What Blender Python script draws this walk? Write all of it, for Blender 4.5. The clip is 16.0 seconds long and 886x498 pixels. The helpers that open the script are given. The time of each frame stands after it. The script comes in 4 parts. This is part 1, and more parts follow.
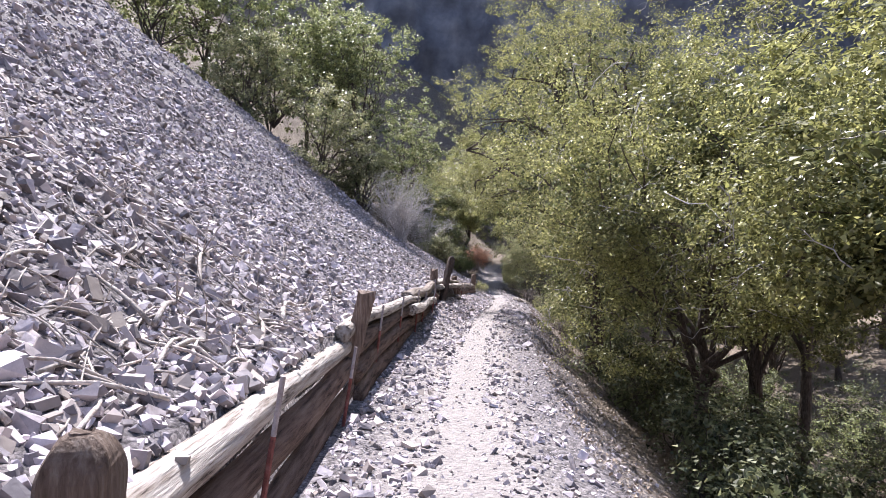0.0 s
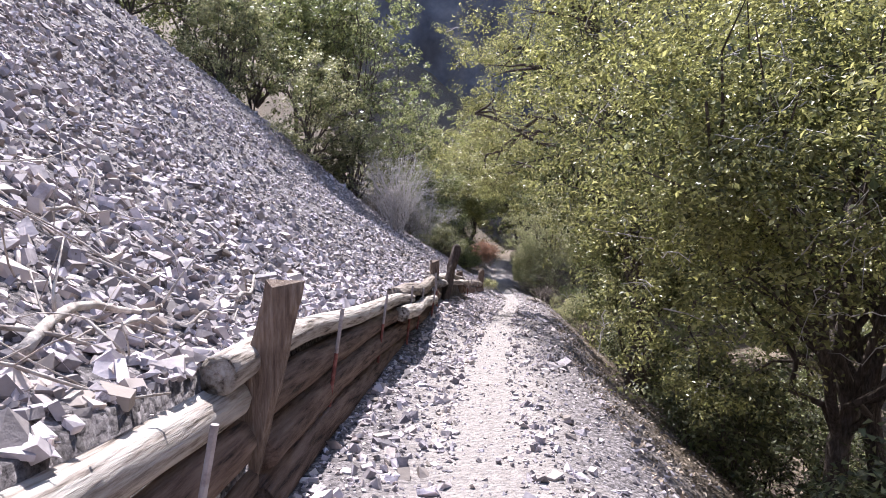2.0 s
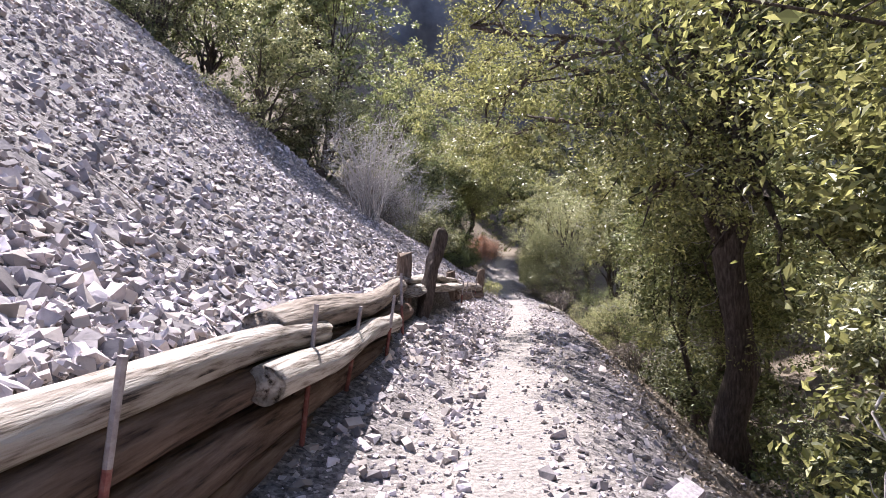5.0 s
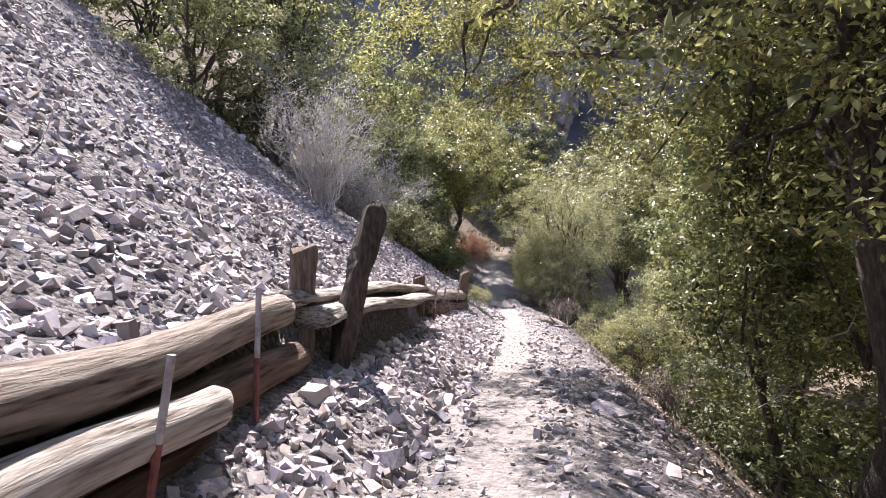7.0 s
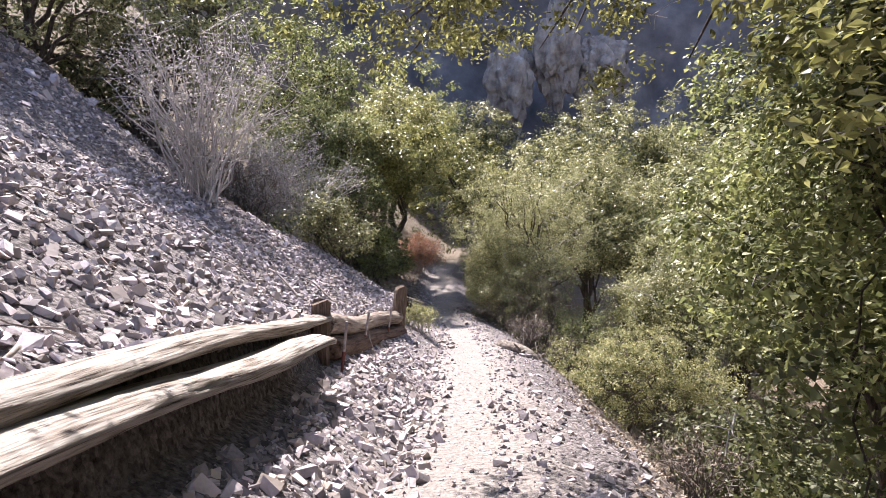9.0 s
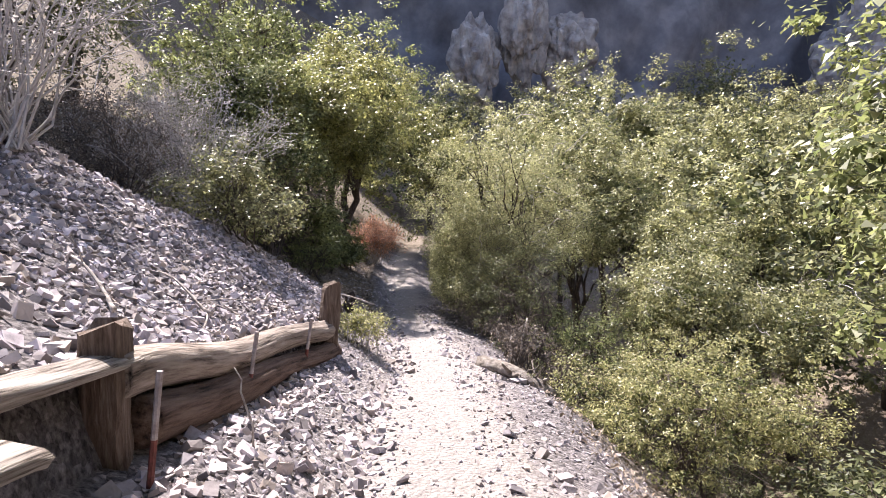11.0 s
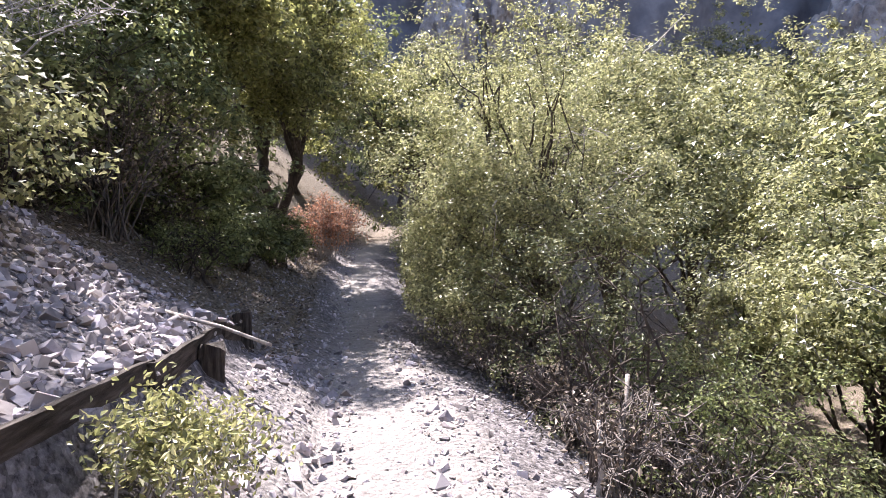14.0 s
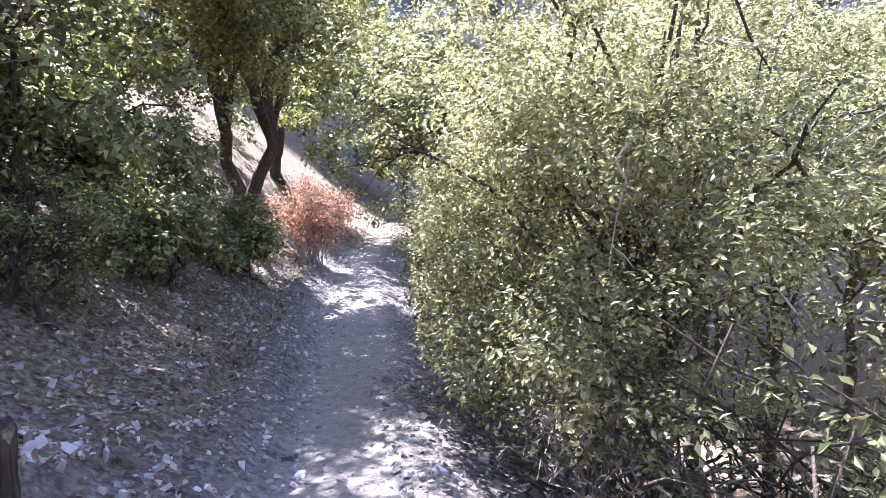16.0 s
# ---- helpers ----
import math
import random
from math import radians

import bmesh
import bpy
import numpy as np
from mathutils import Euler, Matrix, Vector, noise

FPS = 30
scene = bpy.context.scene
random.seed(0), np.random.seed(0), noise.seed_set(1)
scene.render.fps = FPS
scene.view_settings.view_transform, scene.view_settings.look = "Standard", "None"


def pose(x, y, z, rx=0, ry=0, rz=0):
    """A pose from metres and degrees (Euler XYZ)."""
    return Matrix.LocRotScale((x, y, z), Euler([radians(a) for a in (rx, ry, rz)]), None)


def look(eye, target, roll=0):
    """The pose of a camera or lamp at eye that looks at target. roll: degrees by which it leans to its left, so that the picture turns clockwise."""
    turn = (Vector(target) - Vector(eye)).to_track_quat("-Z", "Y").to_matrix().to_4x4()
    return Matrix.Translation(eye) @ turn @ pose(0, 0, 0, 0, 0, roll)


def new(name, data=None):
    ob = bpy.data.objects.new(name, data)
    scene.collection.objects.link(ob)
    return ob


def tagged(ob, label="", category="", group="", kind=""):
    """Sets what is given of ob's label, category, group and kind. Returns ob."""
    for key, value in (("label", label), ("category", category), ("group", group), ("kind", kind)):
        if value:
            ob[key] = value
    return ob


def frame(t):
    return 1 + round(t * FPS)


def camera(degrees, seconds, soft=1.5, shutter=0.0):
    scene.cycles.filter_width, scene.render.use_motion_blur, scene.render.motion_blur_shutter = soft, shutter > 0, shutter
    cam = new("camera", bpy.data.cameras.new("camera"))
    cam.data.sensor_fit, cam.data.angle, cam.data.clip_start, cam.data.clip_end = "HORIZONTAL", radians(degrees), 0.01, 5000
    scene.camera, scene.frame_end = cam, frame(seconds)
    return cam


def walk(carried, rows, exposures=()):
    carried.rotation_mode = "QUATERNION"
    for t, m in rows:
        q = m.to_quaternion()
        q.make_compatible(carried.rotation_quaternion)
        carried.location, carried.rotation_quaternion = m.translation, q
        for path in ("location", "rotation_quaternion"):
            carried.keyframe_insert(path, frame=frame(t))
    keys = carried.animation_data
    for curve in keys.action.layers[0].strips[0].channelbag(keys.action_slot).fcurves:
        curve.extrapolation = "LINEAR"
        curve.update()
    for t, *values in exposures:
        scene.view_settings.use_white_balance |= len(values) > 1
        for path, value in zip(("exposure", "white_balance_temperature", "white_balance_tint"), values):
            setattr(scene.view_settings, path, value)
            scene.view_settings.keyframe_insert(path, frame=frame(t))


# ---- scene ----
cam = camera(74.6, 16.0, soft=0.6)
METRES, EYE, TILT, LEAN, TURN = 27.0, 1.35, -3.0, 0.0, 0.0
ROWS = [
    (0.0, 0.0, 0.0, 0.0, 0.0, 0.0, -0.0),
    (0.5, -0.0009, 0.0305, -0.0029, 0.08, -0.05, -0.05),
    (1.0, -0.001, 0.0626, -0.0054, 0.15, -0.06, -0.04),
    (1.5, -0.0009, 0.0936, -0.009, 0.23, -0.07, -0.07),
    (2.0, 0.0, 0.1261, -0.011, 0.29, -0.04, -0.04),
    (2.5, 0.0027, 0.1575, -0.0139, 0.29, -0.08, -0.03),
    (3.0, 0.0044, 0.187, -0.0148, 0.25, -0.02, -0.0),
    (3.5, 0.0066, 0.2168, -0.0163, 0.18, -0.01, 0.02),
    (4.0, 0.0077, 0.2472, -0.0171, 0.24, -0.06, -0.01),
    (6.5, 0.023, 0.409, -0.0215, 0.03, 0.14, 0.11),
    (7.0, 0.0282, 0.4412, -0.0216, -0.34, 0.13, 0.17),
    (7.5, 0.0317, 0.4721, -0.0201, -0.85, 0.09, 0.24),
    (8.0, 0.0353, 0.5027, -0.019, -1.82, 0.16, 0.27),
    (8.5, 0.039, 0.5343, -0.0178, -2.79, 0.1, 0.38),
    (9.0, 0.0441, 0.5656, -0.0176, -4.99, 0.07, 0.55),
    (11.5, 0.0621, 0.7197, -0.0259, -8.97, -0.96, 1.08),
    (12.0, 0.0653, 0.751, -0.0275, -9.68, -0.99, 1.1),
    (12.5, 0.0702, 0.7822, -0.0287, -10.63, -1.01, 1.21),
    (13.0, 0.074, 0.8119, -0.0307, -11.25, -1.01, 1.23),
    (13.5, 0.0779, 0.8424, -0.0322, -11.42, -1.04, 1.26),
    (14.0, 0.0825, 0.873, -0.0341, -11.38, -1.07, 1.26),
    (14.5, 0.0854, 0.9036, -0.0346, -11.32, -1.1, 1.25),
    (15.0, 0.0897, 0.9328, -0.0355, -11.24, -1.05, 1.29),
    (15.5, 0.0932, 0.9619, -0.0359, -11.19, -1.08, 1.3),
    (16.0, 0.0957, 0.9929, -0.0355, -11.09, -1.13, 1.38),
]
EXPOSURES = [(0.0, 1.36, 6250, 15.5), (4.0, 1.46, 6450, 15), (6.5, 1.58, 6600, 16), (9.0, 1.56, 6800, 16.5), (12.5, 1.76, 6800, 16), (14.5, 2.1, 6350, 17), (16.0, 2.86, 5950, 19.5)]
walk(cam, [(t, pose(0, 0, EYE, TILT, LEAN, TURN) @ pose(METRES * x, METRES * y, METRES * z, 90 + pitch, roll, yaw)) for t, x, y, z, yaw, pitch, roll in ROWS], EXPOSURES)

# ---- light ----
TO_SUN = Vector((-0.24, 0.70, 1.12)).normalized()
world = bpy.data.worlds.new("world")
scene.world = world
world.use_nodes = True
wn = world.node_tree.nodes
sky = wn.new("ShaderNodeTexSky")
sky.sky_type, sky.sun_disc = "NISHITA", False
sky.sun_elevation = math.asin(TO_SUN.z)
sky.sun_rotation = math.atan2(TO_SUN.x, TO_SUN.y)
wn["Background"].inputs["Strength"].default_value = 0.125
world.node_tree.links.new(sky.outputs["Color"], wn["Background"].inputs["Color"])
sun = new("sun", bpy.data.lights.new("sun", "SUN"))
sun.data.energy, sun.data.angle, sun.data.color = 5.0, radians(0.55), (1.0, 0.965, 0.92)
sun.matrix_world = look((0, 0, 60), Vector((0, 0, 60)) - TO_SUN)


# ---- materials ----
def material(name, stops, scale, detail=6.0, rough=0.85, bump=0.3, bump_scale=None, spread=0.0, per="", mix=None, translucent=0.0, stretch=None, spec=0.3, grain=False):
    """A noise of colours, with a second, larger stain, relief, and a shade that differs from piece to piece."""
    m = bpy.data.materials.new(name)
    m.use_nodes = True
    t = m.node_tree
    n, l = t.nodes, t.links
    b = n["Principled BSDF"]
    b.inputs["Roughness"].default_value = rough
    b.inputs["Specular IOR Level"].default_value = spec
    where = n.new("ShaderNodeTexCoord").outputs["Object"]
    if grain:
        along = n.new("ShaderNodeAttribute")
        along.attribute_name = "grain"
        where = along.outputs["Vector"]
    if stretch:
        mp = n.new("ShaderNodeMapping")
        mp.inputs["Scale"].default_value = stretch
        l.new(where, mp.inputs["Vector"])
        where = mp.outputs["Vector"]

    def noise_node(sc, det):
        x = n.new("ShaderNodeTexNoise")
        x.inputs["Scale"].default_value, x.inputs["Detail"].default_value, x.inputs["Roughness"].default_value = sc, det, 0.62
        l.new(where, x.inputs["Vector"])
        return x
    fine = noise_node(scale, detail)
    ramp = n.new("ShaderNodeValToRGB")
    el = ramp.color_ramp.elements
    while len(el) < len(stops):
        el.new(0.5)
    for e, (p, c) in zip(el, stops):
        e.position, e.color = p, (*c, 1)
    l.new(fine.outputs["Fac"], ramp.inputs["Fac"])
    colour = ramp.outputs["Color"]
    wide = noise_node(scale * 0.13, 3.0)
    hsv = n.new("ShaderNodeHueSaturation")
    mr = n.new("ShaderNodeMapRange")
    mr.inputs["From Min"].default_value, mr.inputs["From Max"].default_value = 0.3, 0.7
    mr.inputs["To Min"].default_value, mr.inputs["To Max"].default_value = 0.78, 1.2
    l.new(wide.outputs["Fac"], mr.inputs["Value"])
    l.new(mr.outputs["Result"], hsv.inputs["Value"])
    l.new(colour, hsv.inputs["Color"])
    colour = hsv.outputs["Color"]
    if spread:
        if per == "island":
            r = n.new("ShaderNodeNewGeometry").outputs["Random Per Island"]
        else:
            r = n.new("ShaderNodeObjectInfo").outputs["Random"]
        h2 = n.new("ShaderNodeHueSaturation")
        m2 = n.new("ShaderNodeMapRange")
        m2.inputs["To Min"].default_value, m2.inputs["To Max"].default_value = 1 - spread, 1 + spread
        l.new(r, m2.inputs["Value"])
        l.new(m2.outputs["Result"], h2.inputs["Value"])
        if mix:
            mx = n.new("ShaderNodeMix")
            mx.data_type = "RGBA"
            mx.inputs["B"].default_value = (*mix, 1)
            mul = n.new("ShaderNodeMath")
            mul.operation = "MULTIPLY"
            mul.inputs[1].default_value = 7.31
            fr = n.new("ShaderNodeMath")
            fr.operation = "FRACT"
            pw = n.new("ShaderNodeMath")
            pw.operation = "POWER"
            pw.inputs[1].default_value = 2.2
            l.new(r, mul.inputs[0])
            l.new(mul.outputs[0], fr.inputs[0])
            l.new(fr.outputs[0], pw.inputs[0])
            l.new(pw.outputs[0], mx.inputs["Factor"])
            l.new(colour, mx.inputs["A"])
            colour = mx.outputs["Result"]
        l.new(colour, h2.inputs["Color"])
        colour = h2.outputs["Color"]
    l.new(colour, b.inputs["Base Color"])
    if bump:
        bp = n.new("ShaderNodeBump")
        bp.inputs["Strength"].default_value, bp.inputs["Distance"].default_value = bump, 0.03
        bn = noise_node(bump_scale or scale * 2.5, 8.0)
        l.new(bn.outputs["Fac"], bp.inputs["Height"])
        l.new(bp.outputs["Normal"], b.inputs["Normal"])
    if translucent:
        tr = n.new("ShaderNodeBsdfTranslucent")
        l.new(colour, tr.inputs["Color"])
        ms = n.new("ShaderNodeMixShader")
        ms.inputs["Fac"].default_value = translucent
        l.new(b.outputs[0], ms.inputs[1])
        l.new(tr.outputs[0], ms.inputs[2])
        l.new(ms.outputs[0], n["Material Output"].inputs["Surface"])
    return m


STONE = material("scree_stone", [(0.3, (0.175, 0.157, 0.178)), (0.5, (0.355, 0.32, 0.352)), (0.7, (0.475, 0.43, 0.455))], 9.0, spread=0.62, per="island", mix=(0.36, 0.305, 0.275), rough=0.8)
STONE_ONE = material("loose_stone", [(0.3, (0.175, 0.157, 0.178)), (0.5, (0.355, 0.32, 0.352)), (0.7, (0.475, 0.436, 0.468))], 9.0, spread=0.35, per="object", mix=(0.38, 0.335, 0.31), rough=0.8)


def ground_material():
    """Scree grit, trodden dust and leaf litter, blended where the land changes."""
    m = bpy.data.materials.new("scree_trail_and_litter")
    m.use_nodes = True
    t = m.node_tree
    n, l = t.nodes, t.links
    b = n["Principled BSDF"]
    b.inputs["Roughness"].default_value, b.inputs["Specular IOR Level"].default_value = 0.9, 0.2
    where = n.new("ShaderNodeTexCoord").outputs["Object"]

    def grain(sc, det=8.0, rgh=0.65):
        x = n.new("ShaderNodeTexNoise")
        x.inputs["Scale"].default_value, x.inputs["Detail"].default_value, x.inputs["Roughness"].default_value = sc, det, rgh
        l.new(where, x.inputs["Vector"])
        return x.outputs["Fac"]

    def ramp(fac, stops):
        r = n.new("ShaderNodeValToRGB")
        el = r.color_ramp.elements
        while len(el) < len(stops):
            el.new(0.5)
        for e, (p, c) in zip(el, stops):
            e.position, e.color = p, (*c, 1)
        l.new(fac, r.inputs["Fac"])
        return r.outputs["Color"]

    def blend(fac, a, c):
        x = n.new("ShaderNodeMix")
        x.data_type = "RGBA"
        l.new(fac, x.inputs["Factor"])
        l.new(a, x.inputs["A"])
        l.new(c, x.inputs["B"])
        return x.outputs["Result"]

    def zone(name):
        a = n.new("ShaderNodeAttribute")
        a.attribute_name = name
        w = n.new("ShaderNodeMath")
        w.operation = "MULTIPLY_ADD"
        l.new(grain(5.0, 6.0, 0.7), w.inputs[0])
        w.inputs[1].default_value = 1.3
        w.inputs[2].default_value = -0.65
        q = n.new("ShaderNodeMath")
        q.operation = "ADD"
        l.new(a.outputs["Fac"], q.inputs[0])
        l.new(w.outputs[0], q.inputs[1])
        r = n.new("ShaderNodeMapRange")
        r.inputs["From Min"].default_value, r.inputs["From Max"].default_value = 0.25, 0.75
        l.new(q.outputs[0], r.inputs["Value"])
        return r.outputs["Result"]

    cells = n.new("ShaderNodeTexVoronoi")
    cells.inputs["Scale"].default_value = 26.0
    l.new(where, cells.inputs["Vector"])
    tone = n.new("ShaderNodeSeparateColor")
    l.new(cells.outputs["Color"], tone.inputs["Color"])
    shade = n.new("ShaderNodeMapRange")
    shade.inputs["To Min"].default_value, shade.inputs["To Max"].default_value = 0.5, 1.3
    l.new(tone.outputs["Red"], shade.inputs["Value"])
    # grit coloured darker to imitate the shadow gaps between stones
    grit = ramp(grain(30.0), [(0.32, (0.05, 0.044, 0.047)), (0.5, (0.19, 0.17, 0.178)), (0.66, (0.30, 0.275, 0.28))])
    pebble = n.new("ShaderNodeHueSaturation")
    l.new(grit, pebble.inputs["Color"])
    l.new(shade.outputs["Result"], pebble.inputs["Value"])
    grit = pebble.outputs["Color"]
    dust = ramp(grain(14.0), [(0.3, (0.225, 0.20, 0.195)), (0.55, (0.315, 0.285, 0.275)), (0.72, (0.37, 0.34, 0.328))])
    speck = ramp(grain(85.0, 3.0), [(0.33, (0.5, 0.48, 0.47)), (0.45, (1, 1, 1))])
    mul = n.new("ShaderNodeMix")
    mul.data_type, mul.blend_type = "RGBA", "MULTIPLY"
    mul.inputs["Factor"].default_value = 0.6
    l.new(dust, mul.inputs["A"])
    l.new(speck, mul.inputs["B"])
    litter = ramp(grain(24.0), [(0.32, (0.05, 0.038, 0.03)), (0.5, (0.17, 0.135, 0.105)), (0.68, (0.34, 0.29, 0.245))])
    colour = blend(zone("tread"), grit, mul.outputs["Result"])
    colour = blend(zone("woods"), colour, litter)
    l.new(colour, b.inputs["Base Color"])
    bp = n.new("ShaderNodeBump")
    bp.inputs["Strength"].default_value, bp.inputs["Distance"].default_value = 0.9, 0.03
    rise = n.new("ShaderNodeMath")
    rise.operation = "MULTIPLY_ADD"
    rise.inputs[1].default_value = -0.9
    l.new(cells.outputs["Distance"], rise.inputs[0])
    l.new(grain(38.0, 10.0, 0.7), rise.inputs[2])
    l.new(rise.outputs[0], bp.inputs["Height"])
    l.new(bp.outputs["Normal"], b.inputs["Normal"])
    return m


GROUND = ground_material()
# the far wall's shade and blue haze are put into this colour
CLIFF = material("cliff_rock_shade_blue", [(0.25, (0.06, 0.06, 0.07)), (0.5, (0.145, 0.145, 0.165)), (0.72, (0.27, 0.265, 0.28))], 0.22, detail=12.0, bump=1.0, bump_scale=0.8)
# paler rock colour stands in for sun on the crags
OUTCROP = material("outcrop_rock_sunlit_tone", [(0.3, (0.14, 0.125, 0.125)), (0.5, (0.30, 0.28, 0.275)), (0.7, (0.44, 0.415, 0.40))], 0.9, detail=10.0, bump=1.0, bump_scale=2.5)
LOG = material("weathered_log", [(0.33, (0.03, 0.022, 0.02)), (0.40, (0.22, 0.18, 0.155)), (0.5, (0.40, 0.355, 0.325)), (0.7, (0.55, 0.51, 0.48))], 26.0, stretch=(1, 0.09, 1), bump=1.0, bump_scale=40.0, spread=0.12, per="object", grain=True)
GREYWOOD = material("grey_brown_log", [(0.33, (0.025, 0.018, 0.016)), (0.40, (0.14, 0.108, 0.092)), (0.5, (0.25, 0.205, 0.178)), (0.7, (0.37, 0.32, 0.285))], 26.0, stretch=(1, 0.09, 1), bump=1.0, bump_scale=40.0, spread=0.12, per="object", grain=True)
OLDWOOD = material("brown_log", [(0.33, (0.022, 0.014, 0.011)), (0.40, (0.075, 0.046, 0.036)), (0.5, (0.13, 0.085, 0.066)), (0.7, (0.21, 0.15, 0.125))], 26.0, stretch=(1, 0.09, 1), bump=1.0, bump_scale=40.0, spread=0.15, per="object", grain=True)
ROTTEN = material("rotten_wood", [(0.30, (0.02, 0.015, 0.013)), (0.5, (0.07, 0.055, 0.05)), (0.7, (0.15, 0.125, 0.115))], 30.0, stretch=(1, 0.1, 1), bump=1.0, grain=True)
POST = material("post_wood", [(0.28, (0.07, 0.045, 0.035)), (0.5, (0.175, 0.125, 0.10)), (0.7, (0.27, 0.215, 0.185))], 9.0, stretch=(5, 5, 0.5), bump=0.8, spread=0.15, per="object")
STUBBARK = material("post_bark", [(0.3, (0.035, 0.024, 0.02)), (0.5, (0.085, 0.062, 0.054)), (0.7, (0.15, 0.115, 0.10))], 14.0, stretch=(3, 3, 0.8), bump=1.0)
STUB = material("stub_wood", [(0.30, (0.02, 0.015, 0.013)), (0.5, (0.06, 0.048, 0.044)), (0.7, (0.13, 0.11, 0.10))], 9.0, stretch=(5, 5, 0.5), bump=1.0)
RUST = material("rusty_steel", [(0.3, (0.10, 0.035, 0.03)), (0.55, (0.22, 0.07, 0.06)), (0.75, (0.30, 0.16, 0.14))], 18.0, rough=0.7, bump=0.5)
BARE = material("bare_steel", [(0.3, (0.20, 0.15, 0.15)), (0.6, (0.38, 0.33, 0.33))], 20.0, rough=0.6, bump=0.4)
STICK = material("dead_stick", [(0.3, (0.22, 0.17, 0.15)), (0.5, (0.42, 0.37, 0.34)), (0.7, (0.55, 0.50, 0.47))], 16.0, bump=0.6, spread=0.25, per="object")
DEADWOOD = material("grey_dead_wood", [(0.3, (0.07, 0.055, 0.048)), (0.5, (0.21, 0.18, 0.16)), (0.7, (0.36, 0.325, 0.30))], 14.0, bump=1.0, spread=0.1, per="object")
BARK = material("tree_bark", [(0.3, (0.035, 0.027, 0.024)), (0.5, (0.09, 0.07, 0.062)), (0.7, (0.16, 0.135, 0.12))], 11.0, stretch=(3, 3, 0.7), bump=1.0)
BRUSHWOOD = material("brush_twig", [(0.3, (0.07, 0.055, 0.05)), (0.6, (0.17, 0.145, 0.135))], 12.0, bump=0.3)
TWIG = material("pale_twig", [(0.3, (0.32, 0.295, 0.295)), (0.6, (0.48, 0.455, 0.455))], 12.0, bump=0.3)


def leaf(name, dark, light, mix, gloss=0.35, through_light=0.43, spread=0.6, sheen=0.65):
    return material(name, [(0.3, dark), (0.65, light)], 0.9, detail=3.0, rough=gloss, bump=0, spread=spread, per="island", mix=mix, translucent=through_light, spec=sheen)


OAK = leaf("oak_leaf", (0.10, 0.11, 0.036), (0.25, 0.252, 0.088), (0.40, 0.385, 0.165), through_light=0.5)
OLIVE = leaf("olive_leaf", (0.13, 0.142, 0.064), (0.285, 0.29, 0.135), (0.46, 0.44, 0.245), through_light=0.48)
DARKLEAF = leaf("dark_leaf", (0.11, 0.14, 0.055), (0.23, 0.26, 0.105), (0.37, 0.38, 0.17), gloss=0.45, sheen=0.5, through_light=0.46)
# leaf colour lowered to stand for the trees' shade over the bank
UNDERLEAF_SHADED = leaf("shade_dark_shrub_leaf", (0.05, 0.06, 0.028), (0.10, 0.115, 0.05), (0.2, 0.2, 0.1), through_light=0.3, gloss=0.5, sheen=0.35)
BRIGHT = leaf("bright_leaf", (0.20, 0.215, 0.085), (0.34, 0.34, 0.15), (0.50, 0.46, 0.25))
GREY = leaf("grey_leaf", (0.36, 0.33, 0.33), (0.50, 0.47, 0.465), (0.60, 0.56, 0.54), gloss=0.7)
DRYRED = leaf("dry_fern", (0.34, 0.16, 0.10), (0.58, 0.31, 0.21), (0.68, 0.48, 0.36), gloss=0.8)
# darker leaf copy: the crown's inner shade is put into its colour
INNER_SHADED = leaf("inner_leaf_shade_toned", (0.07, 0.085, 0.035), (0.13, 0.15, 0.06), (0.2, 0.21, 0.09), gloss=0.7, through_light=0.35)
LITTER = leaf("fallen_leaf", (0.10, 0.07, 0.05), (0.26, 0.20, 0.15), (0.40, 0.34, 0.29), gloss=0.7, through_light=0.1)


# ---- shapes ----
rng = np.random.default_rng(7)


def make_mesh(name, verts, faces, mat, smooth=False):
    """A mesh from arrays: faces is an array of triangles or quads, or a list of both."""
    me = bpy.data.meshes.new(name)
    if isinstance(faces, np.ndarray):
        k = faces.shape[1]
        me.vertices.add(len(verts))
        me.vertices.foreach_set("co", np.ascontiguousarray(verts, dtype=np.float32).ravel())
        me.loops.add(faces.size)
        me.loops.foreach_set("vertex_index", faces.astype(np.int32).ravel())
        me.polygons.add(len(faces))
        me.polygons.foreach_set("loop_start", np.arange(0, faces.size, k, dtype=np.int32))
        me.update(calc_edges=True)
    else:
        me.from_pydata([tuple(v) for v in verts], [], faces)
    if mat:
        me.materials.append(mat)
    me.polygons.foreach_set("use_smooth", np.full(len(me.polygons), smooth, dtype=bool))
    return me


def part(name, me, parent=None, label=""):
    ob = new(name, me)
    if parent:
        ob.parent = parent
    return tagged(ob, label)


def thing(name, label, category, group="", kind="", at=(0, 0, 0)):
    ob = new(name)
    ob.location = at
    return tagged(ob, label, category, group, kind)


def hashed(i, j, k, seed):
    h = (i * 374761393 + j * 668265263 + k * 2147483647 + seed * 974711) & 0x7FFFFFFF
    h = ((h ^ (h >> 13)) * 1274126177) & 0x7FFFFFFF
    return ((h ^ (h >> 16)) & 0xFFFF) / 65535.0


